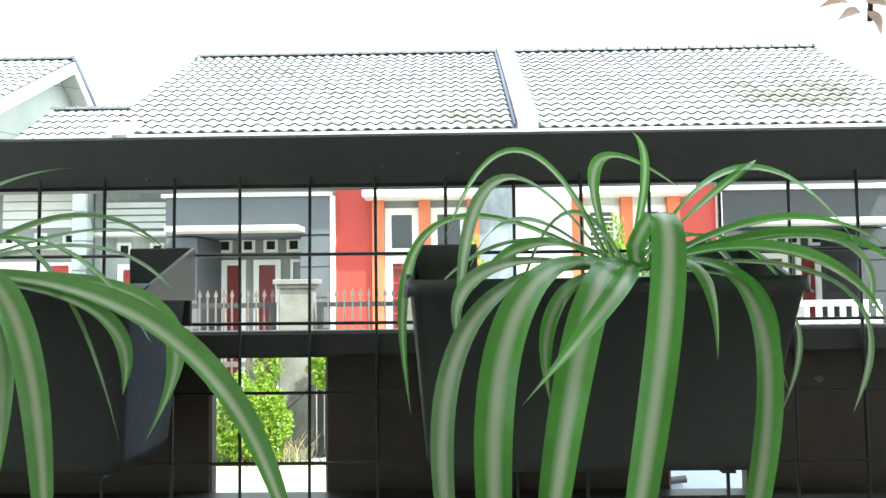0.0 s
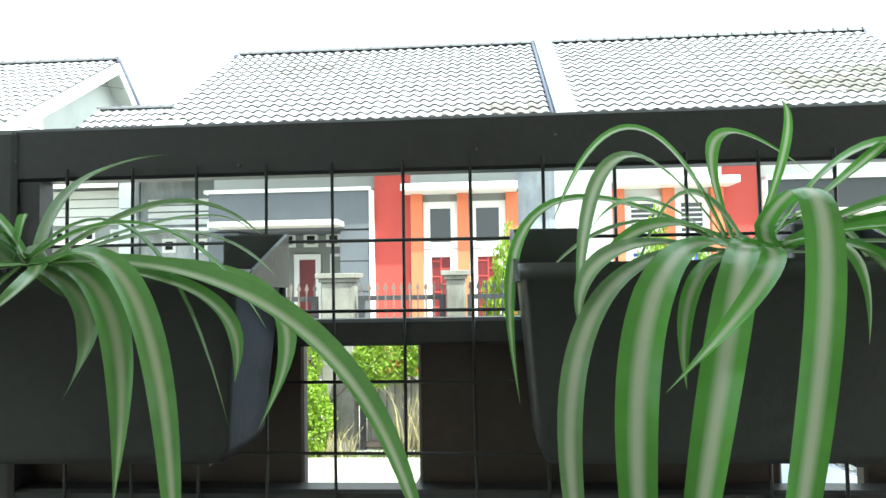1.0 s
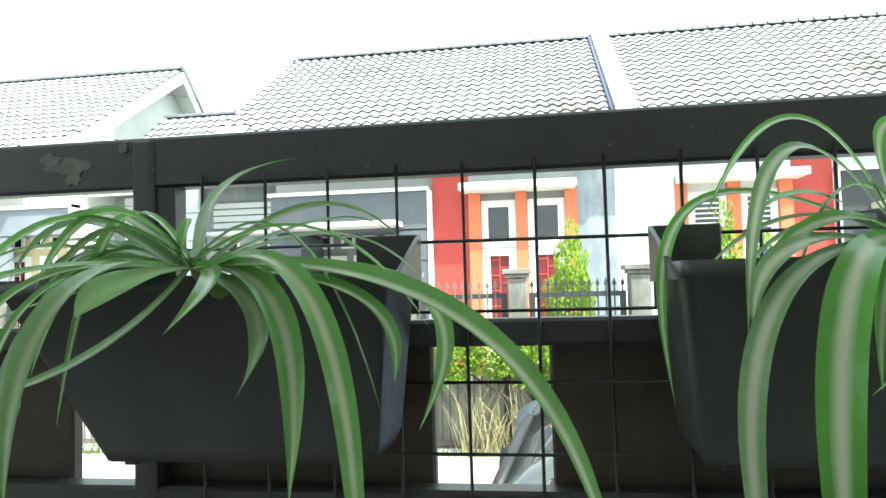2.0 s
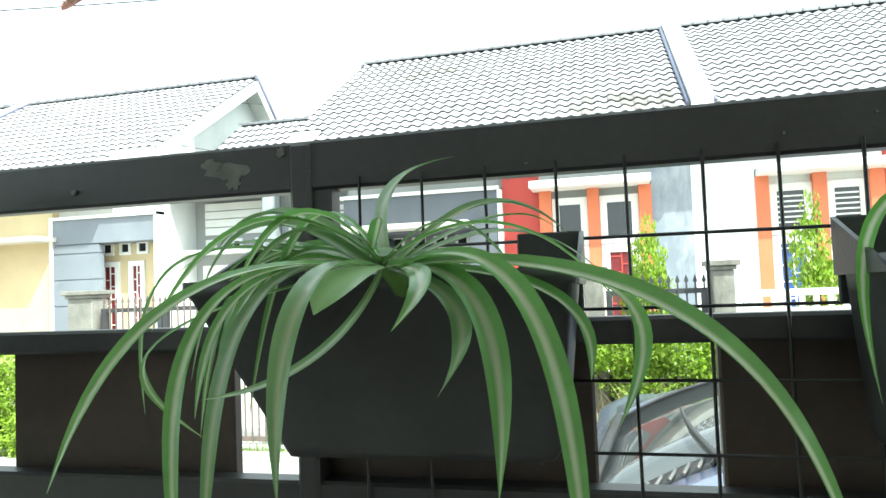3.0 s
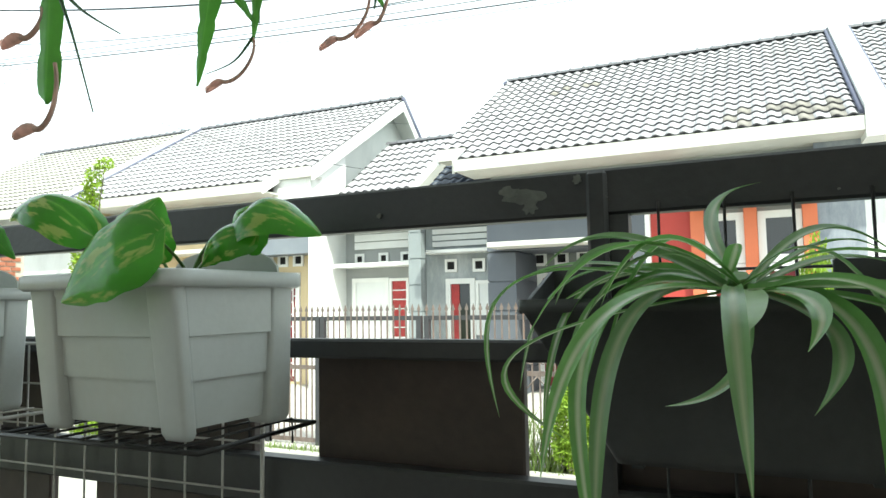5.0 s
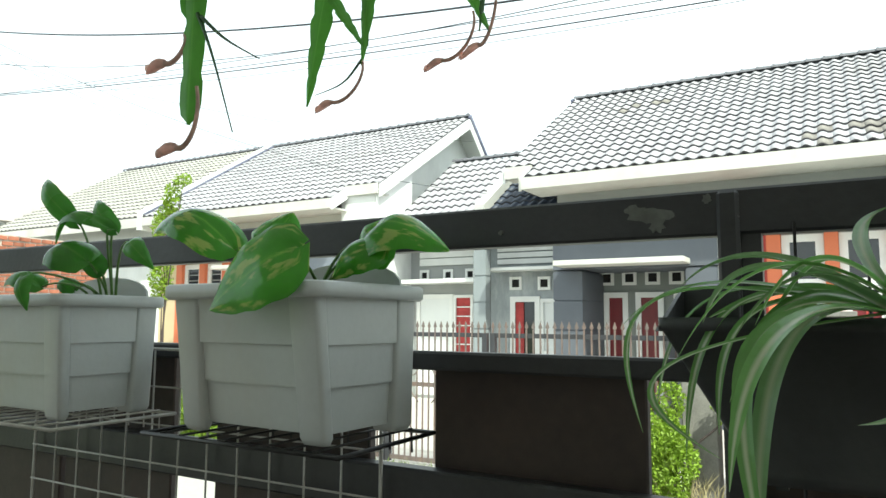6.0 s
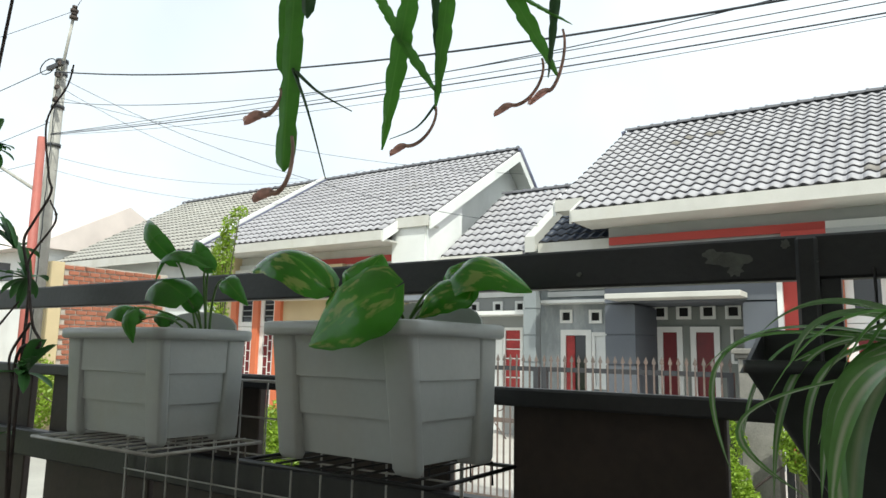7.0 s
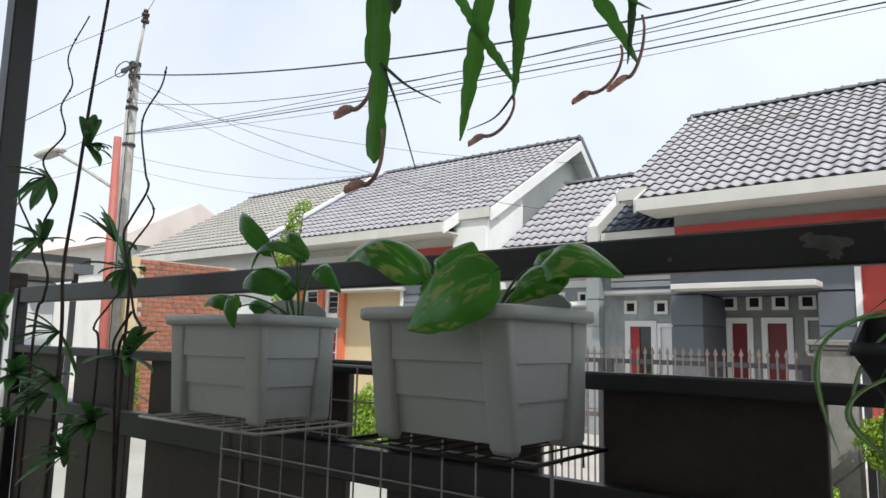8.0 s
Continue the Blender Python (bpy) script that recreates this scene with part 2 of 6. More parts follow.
CONCRETE = material("weathered_concrete", (0.36, 0.35, 0.32), 0.85, vary=0.2, scale=4, bump=0.4, fine=60, stain=(0.13, 0.125, 0.11), stain_amount=0.7)
CONCRETE_OLD = material("stained_old_concrete", (0.21, 0.20, 0.18), 0.9, vary=0.3, scale=5, bump=0.5, fine=60, stain=(0.075, 0.07, 0.06), stain_amount=0.85)
PAVING = material("pale_street_concrete", (0.36, 0.35, 0.32), 0.85, vary=0.15, scale=0.9, bump=0.3, fine=30, stain=(0.26, 0.25, 0.2), stain_amount=0.5)
YARD = material("yard_tiles", (0.45, 0.43, 0.40), 0.7, vary=0.12, scale=1.5, bump=0.15)
EARTH = material("grassy_earth", (0.11, 0.13, 0.05), 0.95, vary=0.4, scale=1.2, bump=0.6, fine=30)
BRICK = material("red_brick", (0.27, 0.10, 0.06), 0.85, vary=0.25, scale=8, bump=0.4, rand=0.35)
MORTAR = material("lime_mortar", (0.45, 0.41, 0.36), 0.9, vary=0.15, scale=8, bump=0.3)
POLE = material("pole_concrete", (0.36, 0.35, 0.325), 0.85, vary=0.2, scale=5, bump=0.3, stain=(0.15, 0.14, 0.12), stain_amount=0.6)
CABLE = material("black_cable", (0.025, 0.027, 0.035), 0.5, bump=0)
CAR = material("silver_blue_car_paint", (0.12, 0.14, 0.22), 0.28, metal=0.2, vary=0.03, scale=2, bump=0, coat=0.3)
CAR_BLACK = material("black_car_trim", (0.015, 0.015, 0.016), 0.45, bump=0.05)
TYRE = material("tyre_rubber", (0.02, 0.02, 0.02), 0.8, bump=0.2)
ALLOY = material("alloy_rim", (0.5, 0.5, 0.52), 0.3, metal=0.9, bump=0)
PALE_ROOF = material("sun_bleached_roof_sheet", (0.62, 0.55, 0.52), 0.7, vary=0.1, scale=1.5, bump=0.15)
PORCH = material("porch_plaster", (0.45, 0.44, 0.42), 0.8, vary=0.1, scale=1.5, bump=0.15)
SHEET = material("milky_roof_sheet", (0.72, 0.72, 0.70), 0.5, vary=0.06, scale=1.0, bump=0.05, trans=0.32)
PALE_BLUE = material("pale_cement_cap", (0.50, 0.50, 0.475), 0.6, vary=0.08, scale=1.5, bump=0.1)
PORCH_FLOOR = material("porch_floor_tile", (0.25, 0.22, 0.19), 0.4, vary=0.12, scale=2, bump=0.1)
TARP_BLUE = material("blue_tarpaulin", (0.08, 0.26, 0.34), 0.5, vary=0.2, scale=3, bump=0.2)


# ---- building helpers ----
def thing(name, at, label, category, group="", kind=""):
    e = new(name)
    e.empty_display_size = 0.1
    e.location = at
    bpy.context.view_layer.update()
    return tagged(e, label, category, group, kind)


def part(name, bm, mat, parent=None, label="", smooth=False):
    """Links a bmesh, in world coordinates, as one mesh object under its thing or part."""
    me = bpy.data.meshes.new(name)
    bm.normal_update()
    bm.to_mesh(me)
    bm.free()
    for m in (mat if isinstance(mat, (list, tuple)) else (mat,)):
        me.materials.append(m)
    if smooth:
        for p in me.polygons:
            p.use_smooth = True
    ob = new(name, me)
    if parent:
        ob.parent = parent
        ob.matrix_parent_inverse = (Matrix.Translation(parent.location) if parent.type == "EMPTY" else Matrix()).inverted()
    return tagged(ob, label)


def piece(name, mesh, m, parent, label=""):
    ob = new(name, mesh)
    ob.parent = parent
    if parent.type == "EMPTY":
        ob.matrix_parent_inverse = Matrix.Translation(parent.location).inverted()
    ob.matrix_basis = m
    return tagged(ob, label)


def box(bm, x0, x1, y0, y1, z0, z1, bevel=0.0, mat=0):
    x0, x1, y0, y1, z0, z1 = min(x0, x1), max(x0, x1), min(y0, y1), max(y0, y1), min(z0, z1), max(z0, z1)
    v = [bm.verts.new((x, y, z)) for z in (z0, z1) for y in (y0, y1) for x in (x0, x1)]
    fs = [bm.faces.new([v[i] for i in q]) for q in ((0, 2, 3, 1), (4, 5, 7, 6), (0, 1, 5, 4), (1, 3, 7, 5), (3, 2, 6, 7), (2, 0, 4, 6))]
    for f in fs:
        f.material_index = mat
    if bevel:
        es = list({e for f in fs for e in f.edges})
        bmesh.ops.bevel(bm, geom=es, offset=bevel, segments=1, affect="EDGES")
    return bm


def boxed(name, dims, mat, parent=None, label="", bevel=0.0):
    bm = bmesh.new()
    for d in (dims if isinstance(dims[0], (list, tuple)) else [dims]):
        box(bm, *d, bevel=bevel)
    return part(name, bm, mat, parent, label)


def tube(bm, pts, r, sides=6, r_end=None, caps=True, mat=0):
    """A round bar along points; r may taper to r_end."""
    pts = [Vector(p) for p in pts]
    rings, n = [], len(pts)
    side = None
    for i, p in enumerate(pts):
        d = (pts[min(i + 1, n - 1)] - pts[max(i - 1, 0)]).normalized()
        if side is None:
            side = d.orthogonal().normalized()
        side = (side - d * side.dot(d)).normalized()
        up = d.cross(side)
        rr = r if r_end is None else r + (r_end - r) * i / (n - 1)
        rings.append([bm.verts.new(p + (side * math.cos(a) + up * math.sin(a)) * rr) for a in (2 * math.pi * k / sides for k in range(sides))])
    for a, b in zip(rings, rings[1:]):
        for k in range(sides):
            f = bm.faces.new((a[k], a[(k + 1) % sides], b[(k + 1) % sides], b[k]))
            f.smooth, f.material_index = True, mat
    if caps:
        bm.faces.new(rings[0][::-1]).material_index = mat
        bm.faces.new(rings[-1]).material_index = mat
    return bm


def bezier(p0, p1, p2, p3, n=14):
    p0, p1, p2, p3 = (Vector(p) for p in (p0, p1, p2, p3))
    return [p0 * (1 - t) ** 3 + p1 * 3 * t * (1 - t) ** 2 + p2 * 3 * t * t * (1 - t) + p3 * t ** 3 for t in (i / n for i in range(n + 1))]


def loft(bm, rects, cap_top=False, cap_bottom=True):
    """Joins rounded rectangles (x0, x1, y0, y1, z, corner radius), bottom to top."""
    rings = []
    for x0, x1, y0, y1, z, r in rects:
        ring = []
        for cx, cy, a0 in ((x1 - r, y1 - r, 0), (x0 + r, y1 - r, 90), (x0 + r, y0 + r, 180), (x1 - r, y0 + r, 270)):
            for k in range(5):
                a = radians(a0 + 22.5 * k)
                ring.append(bm.verts.new((cx + r * math.cos(a), cy + r * math.sin(a), z)))
        rings.append(ring)
    n = len(rings[0])
    for a, b in zip(rings, rings[1:]):
        for k in range(n):
            bm.faces.new((a[k], a[(k + 1) % n], b[(k + 1) % n], b[k])).smooth = True
    if cap_bottom:
        bm.faces.new(rings[0][::-1])
    if cap_top:
        bm.faces.new(rings[-1])
    return bm


def blade(bm, pts, width, fold=0.25, twist=0.0, taper=1.0, wave=0.0, up=Vector((0, 0, 1))):
    """A leaf blade along points: five strips across with a folded middle; UV u across, v along."""
    uv = bm.loops.layers.uv.verify()
    n, rows = len(pts), []
    side = None
    for i, p in enumerate(pts):
        t = i / (n - 1)
        d = (pts[min(i + 1, n - 1)] - pts[max(i - 1, 0)]).normalized()
        s = d.cross(up)
        if s.length < 0.25:
            s = side if side is not None else d.orthogonal()
        s = (s - d * s.dot(d)).normalized()
        if side is not None:
            if s.dot(side) < 0:
                s = -s
            s = (s * 0.5 + side * 0.5)
            s = (s - d * s.dot(d)).normalized()
        side = s
        q = Matrix.Rotation(twist * t, 3, d)
        s2 = q @ s
        nn = s2.cross(d)
        w = width * (0.6 + 1.0 * t) if t < 0.4 else width * (1 - ((t - 0.4) / 0.6) ** 2.8 * taper)
        w = max(w, width * 0.03)
        row = []
        for k, u in enumerate((-1, -0.5, 0, 0.5, 1)):
            lift = fold * u * u * w * 0.5 + wave * w * math.sin(9 * t + 2 * u)
            row.append((bm.verts.new(p + s2 * (u * w / 2) + nn * lift), (u + 1) / 2, t))
        rows.append(row)
    for a, b in zip(rows, rows[1:]):
        for k in range(4):
            q = (a[k], a[k + 1], b[k + 1], b[k])
            f = bm.faces.new([v[0] for v in q])
            f.smooth = True
            for loop, v in zip(f.loops, q):
                loop[uv].uv = (v[1], v[2])
    return bm


# ---- ground, street, porch ----
GZ = -0.15          # street level
bm = bmesh.new()
box(bm, -400, 400, -200, 600, GZ - 0.6, GZ - 0.03)
tagged(part("ground", bm, EARTH), "grassy brown earth reaching to the horizon", "ground", kind="structure")
tagged(boxed("road", (-90, 60, 1.7, 5.9, GZ - 0.2, GZ), PAVING), "pale sunlit concrete street with dark stains", "road", kind="structure")
tagged(boxed("pavement", [(-60, 40, 5.9, 6.02, GZ - 0.2, GZ + 0.07), (-60, 40, 6.3, 12.6, GZ - 0.2, GZ + 0.03)], YARD),
       "low kerb and pale tiled front yards", "pavement", kind="structure")
tagged(boxed("pavement_near", (-12, 12, 0.12, 1.7, GZ - 0.2, GZ + 0.02), PAVING), "concrete driveway strip before the black fence", "pavement", kind="structure")
tagged(boxed("floor", (-5, 6.5, -4.0, 0.12, GZ - 0.3, 0.2), PORCH_FLOOR), "brown tiled porch floor", "floor", kind="structure")
tagged(boxed("wall_south", (-5, 6.5, -4.15, -4.0, 0.2, 2.75), PORCH), "plain plastered wall of the porch", "wall", kind="structure")
tagged(boxed("wall_east", (6.5, 6.65, -4.15, -0.3, GZ, 2.75), PORCH), "plain plastered side wall of the porch", "wall", kind="structure")
tagged(boxed("ceiling", (-2.5, 4.15, -4.15, 0.30, 2.75, 2.76), SHEET), "milky translucent roof sheet over the porch", "ceiling", kind="structure")

# ---- the black fence ----
RAILS = ((1.6375, 1.6775, -0.01, 0.01), (1.512, 1.5315, -0.01, 0.01), (1.362, 1.41, -0.01, 0.012), (0.72, 0.76, -0.01, 0.01), (0.24, 0.28, -0.01, 0.01))
fence = thing("fence", (-0.4, 0, 0.2), "black painted steel fence with dark brown boards and chipped paint", "fence")
for z0, z1, y0, y1 in RAILS:
    boxed("rail", (-2.166, 1.6, y0, y1, z0, z1), STEEL, fence, bevel=0.0025)
BOARDS = [(-0.552, -0.327), (-0.252, -0.030), (0.057, 0.318), (0.375, 0.60), (0.68, 0.90), (0.98, 1.19), (-0.880, -0.636), (-1.20, -0.963), (-1.532, -1.212), (-1.866, -1.613), (-2.166, -1.956)]
for x0, x1 in BOARDS:
    boxed("board", (x0, x1, 0.0125, 0.026, 0.25, 1.522), PANEL, fence, "dark brown vertical board", bevel=0.002)
for x0, x1 in ((-0.2585, -0.2405), (-2.195, -2.166), (1.2, 1.23)):
    boxed("post", (x0, x1, -0.0135, 0.0135, 0.2, 1.676), STEEL, fence, bevel=0.003)
bm = bmesh.new()                          # welded corner plate beside the post
box(bm, -0.2405, -0.2245, -0.008, 0.008, 1.5315, 1.6375)
part("plate", bm, STEEL, fence)


def chip(cx, cz, w, h, seed):
    """A flake of lost paint with a ragged outline."""
    r = random.Random(seed)
    y = -0.0106 - 0.0003 * seed
    bm = bmesh.new()
    n = 18
    ring = []
    for k in range(n):
        a = 2 * math.pi * k / n
        s = 0.55 + 0.45 * r.random()
        ring.append((cx + w / 2 * s * math.cos(a), cz + h / 2 * s * math.sin(a)))
    top = [bm.verts.new((x, y, z)) for x, z in ring]
    low = [bm.verts.new((x, -0.0098, z)) for x, z in ring]
    bm.faces.new(top[::-1])
    for k in range(n):
        bm.faces.new((top[k], top[(k + 1) % n], low[(k + 1) % n], low[k]))
    part("paint_chip", bm, CHIP, fence, "flake of bare grey primer")


for i, (cx, cz, w, h) in enumerate(((-0.315, 1.659, 0.046, 0.017), (-0.309, 1.650, 0.017, 0.020), (-0.329, 1.664, 0.022, 0.012), (-0.266, 1.670, 0.009, 0.011),
                                    (-0.244, 1.653, 0.009, 0.003), (-0.462, 1.651, 0.006, 0.006), (0.104, 1.652, 0.002, 0.003),
                                    (0.16, 1.661, 0.003, 0.002), (-0.07, 1.645, 0.003, 0.002), (0.418, 1.493, 0.008, 0.006))):
    chip(cx, cz, w, h, i)

# the black wire mesh on the fence
mesh_panel = thing("wire_mesh_panel", (0.2, -0.0125, 1.2), "black square wire mesh tied to the fence", "wire mesh")
for k in range(-4, 23):
    bm = bmesh.new()
    wob = random.Random(k).uniform(-0.0012, 0.0012)
    tube(bm, [(0.05 * k + wob, -0.0135, 1.10), (0.05 * k - wob, -0.0135, 1.645)], 0.0013, 6)
    part("wire", bm, WIRE_BLACK, mesh_panel)
for r in range(0, 10):
    z = 1.5875 - 0.05 * r
    bm = bmesh.new()
    tube(bm, [(-0.215, -0.0163, z + 0.0005), (0.4, -0.0163, z - 0.0008), (1.12, -0.0163, z)], 0.0013, 6)
    part("wire", bm, WIRE_BLACK, mesh_panel)

# tall black post of the porch roof
post = thing("porch_post", (-2.39, 0.0, 0.2), "black steel post that carries the porch roof", "post")
boxed("shaft", (-2.42, -2.355, -0.03, 0.03, 0.2, 2.75), STEEL, post, bevel=0.004)
boxed("foot_plate", (-2.45, -2.32, -0.06, 0.06, 0.2, 0.208), STEEL, post)


# ---- black planters ----
def planter(x0, x1, bx0, bx1, label):
    y0, y1, zr, zb = -0.122, -0.02, 1.567, 1.452
    p = thing("hanging_planter", ((x0 + x1) / 2, -0.06, zb), label, "planter", "planters on the fence")
    bm = bmesh.new()
    loft(bm, [(bx0, bx1, y0 + 0.022, y1 - 0.004, zb, 0.008), (bx0 - 0.004, bx1 + 0.004, y0 + 0.02, y1 - 0.003, zb + 0.008, 0.008),
              (x0 + 0.002, x1 - 0.002, y0 + 0.005, y1 - 0.002, zr - 0.010, 0.008), (x0, x1, y0, y1, zr - 0.009, 0.008),
              (x0, x1, y0, y1, zr, 0.008), (x0 + 0.006, x1 - 0.006, y0 + 0.006, y1 - 0.006, zr, 0.006),
              (x0 + 0.012, x1 - 0.012, y0 + 0.012, y1 - 0.008, zr - 0.03, 0.006)])
    part("body", bm, POT_BLACK, p, smooth=False)
    for xa, xb in ((x0 - 0.002, x0 + 0.001), (x1 - 0.001, x1 + 0.002)):       # raised sides that climb to the hooks at the back
        bm = bmesh.new()
        v = [bm.verts.new(c) for c in ((xa, y0 + 0.004, zr - 0.010), (xa, y1, zr - 0.012), (xa, y1, zr + 0.026), (xb, y0 + 0.004, zr - 0.010), (xb, y1, zr - 0.012), (xb, y1, zr + 0.026))]
        for q in ((0, 1, 2), (5, 4, 3), (0, 2, 5, 3), (0, 3, 4, 1), (1, 4, 5, 2)):
            bm.faces.new([v[i] for i in q])
        part("side_flange", bm, POT_BLACK, p)
    for xa, xb in ((x0, x0 + 0.045), (x1 - 0.045, x1)):
        bm = bmesh.new()
        box(bm, xa, xb, y1 - 0.003, y1 + 0.0005, zr - 0.03, zr + 0.026, bevel=0.001)
        box(bm, xa + 0.006, xb - 0.006, y1 - 0.001, -0.0168, zr + 0.022, zr + 0.026)
        part("hook", bm, POT_BLACK, p)
    bm = bmesh.new()
    loft(bm, [(x0 + 0.013, x1 - 0.013, y0 + 0.013, y1 - 0.009, zr - 0.03, 0.006), (x0 + 0.012, x1 - 0.012, y0 + 0.012, y1 - 0.008, zr - 0.022, 0.006)], cap_top=True)
    part("soil", bm, SOIL, p, "dark crumbly soil")
    for fx in (bx0 + 0.01, bx1 - 0.018):
        boxed("foot", (fx, fx + 0.008, y0 + 0.03, y0 + 0.04, zb - 0.004, zb + 0.001), POT_BLACK, p)
    return p


planter(-0.286, -0.033, -0.224, -0.050, "black plastic planter hooked on the black fence")
planter(0.128, 0.362, 0.142, 0.335, "black plastic planter hooked on the wire mesh")


def spider_plant(crown, leaves, label, seed, extra, wide, hang, box_x, fwd, mats):
    """Leaves arch from the crown over a middle point to a tip: (middle x, y, z, tip x, y, z, width), in mm from the crown."""
    c = Vector(crown)
    rnd = random.Random(seed)
    p = thing("spider_plant", crown, label, "plant", "spider plants")
    for mx, my, mz, tx, ty, tz, mm in leaves:
        mid, tip = Vector((mx, my - fwd, mz)) / 1000, Vector((tx, ty - fwd, tz)) / 1000
        base = Vector((mid.x, mid.y, 0)).normalized() * 0.008 + Vector((rnd.uniform(-0.005, 0.005), rnd.uniform(-0.004, 0.004), -0.012))
        q = mid * 2 - (base + tip) / 2
        pts = bezier(c + base, c + base + (q - base) * 0.667, c + tip + (q - tip) * 0.667, c + tip, 22)
        bm = bmesh.new()
        if tz < -100 and my < -25:              # long leaves hang on below the planter
            pts = pts + [pts[-1] + (pts[-1] - pts[-2]).normalized() * 0.009 * k + Vector((0, 0, -0.0006 * k * k)) for k in range(1, hang)]
        for p_ in pts:                          # they lie over the rim and before the planter's face
            if my < -35 and p_.z < 1.573 and -0.135 < p_.y < -0.06 and box_x[0] < p_.x < box_x[1]:
                p_.y = -0.135
        for _ in range(3):
            pts = [pts[0]] + [(a + b * 2 + d) / 4 for a, b, d in zip(pts, pts[1:], pts[2:])] + [pts[-1]]
        blade(bm, pts, mm * wide / 1000, fold=rnd.uniform(0.15, 0.5), twist=rnd.uniform(-0.4, 0.4), wave=0.015, up=Vector((0, -1, 0.25)) if mm == 20 and wide > 1.0 else Vector((0, -0.5, 1)))
        broad = mm == 20 and wide > 1.0
        part("leaf", bm, SPIDER_PLAIN if broad else mats[0] if rnd.random() < 0.7 else mats[1], p, "broad pale unstriped leaf" if broad else "")
    for k in range(extra):                  # the thick of the tuft
        a = rnd.uniform(-0.5, 0.6) + (math.pi if k % 3 else 0)
        reach, drop, rise = rnd.uniform(0.08, 0.15), rnd.uniform(0.02, 0.12), rnd.uniform(0.0, 0.022)
        d = Vector((math.cos(a), math.sin(a) * 0.5 + 0.03, 0))
        top = d * reach * 0.55 + Vector((0, 0, rise))
        end = d * reach + Vector((0, 0, -drop))
        q = top * 2 - end / 2
        bm = bmesh.new()
        blade(bm, bezier(c + Vector((0, 0, -0.01)), c + q * 0.667, c + end + (q - end) * 0.667, c + end, 16), rnd.uniform(0.007, 0.011), fold=0.35, twist=rnd.uniform(-0.4, 0.4))
        part("leaf", bm, mats[0] if rnd.random() < 0.7 else mats[1], p)
    bm = bmesh.new()
    tube(bm, [Vector((c.x, -0.085, 1.545)), c + Vector((0, 0.01, -0.012)), c + Vector((0, 0.004, -0.003))], 0.007, 8, 0.005)
    part("crown", bm, STEM, p)
    return p


STRIPED_LEAVES = [(-60, -95, -23, -78, -155, -92, 11), (132, -33, -29, 203, -42, -103, 16), (78, -40, -24, 105, -53, -120, 13), (0, -105, -26, 5, -140, -98, 11),
                  (59, -22, -38, 65, -30, -128, 15), (47, -22, -38, 34, -22, -80, 11), (36, -50, -20, 30, -81, -42, 11), (4, -65, -18, 3, -100, -33, 20),
                  (-72, -50, -26, -77, -84, -110, 11), (-74, -20, -22, -87, -50, -86, 10), (-80, 40, 27, -140, 60, 7, 12), (-76, 10, 17, -113, 0, -19, 14),
                  (-117, 50, 10, -183, 50, -24, 8), (-152, 30, -3, -154, 0, -94, 7), (0, -88, -50, -28, -135, -62, 6), (-19, 80, 44, 14, 135, 72, 10),
                  (48, 70, 28, 96, 100, 8, 9), (53, 80, 20, 89, 100, 11, 7), (65, 50, 8, 117, 60, -19, 10), (90, 15, -30, 110, 10, -76, 11),
                  (124, 15, -28, 123, 10, -101, 12), (-139, -10, -51, -101, -20, -103, 6), (-3, 0, 8, -1, 0, 16, 12), (30, 0, -8, 56, -10, -28, 10),
                  (-115, 50, -1, -156, 50, -82, 8), (-100, 30, -9, -130, 20, -112, 8), (-84, 10, -13, -105, 0, -91, 9), (-71, -10, -18, -95, -25, -101, 11),
                  (-58, -35, -26, -77, -55, -111, 13), (-56, 30, 3, -117, 30, -17, 12), (-62, 5, -6, -98, 0, -70, 10)]
spider_plant((-0.136, -0.150, 1.582), STRIPED_LEAVES, "spider plant with long striped arching leaves in a planter", 3, 6, 1.01, 6, (-0.27, -0.025), 0, (SPIDER_SOFT, SPIDER_DULL))
BROAD_LEAVES = [(-4, -72, 8, -30, -102, -120, 17), (-30, -82, -22, -76, -82, -75, 12), (-72, -62, -26, -89, -82, -126, 21), (-94, -32, -35, -112, -42, -137, 14),
                (-41, -72, -29, -63, -82, -127, 20), (51, -32, -28, 40, -52, -136, 15), (62, -42, -4, 103, -62, -39, 15), (-88, -32, -12, -104, -22, -53, 12),
                (-54, -52, -29, -59, -52, -78, 9), (17, -52, -11, 25, -52, -58, 10), (50, -22, -17, 69, -22, -67, 10), (100, -22, -20, 108, -22, -90, 9)]
ARCHED_LEAVES = [(-64, 18, 62, -111, 38, 11, 10), (-80, -12, 40, -104, -12, -54, 11), (-118, 38, 18, -134, 33, -99, 10), (82, -2, 16, 144, -2, -2, 13),
                 (55, -22, 43, 121, -22, -12, 14), (-6, -42, 35, -23, -82, 51, 5), (34, -22, 26, 65, -12, 49, 10), (-14, 32, 58, 50, 55, 38, 9),
                 (100, 38, -31, 97, 38, -101, 6), (-64, 18, 20, -96, 38, -9, 13), (107, -2, 5, 130, -2, -40, 11), (92, -12, 6, 142, -22, -21, 14),
                 (-59, -12, 3, -96, -2, -24, 12)]
spider_plant((0.262, -0.088, 1.583), BROAD_LEAVES + ARCHED_LEAVES, "spider plant with broad striped leaves hanging over a planter", 8, 5, 0.92, 9, (0.118, 0.365), 30, (SPIDER, SPIDER_PALE))


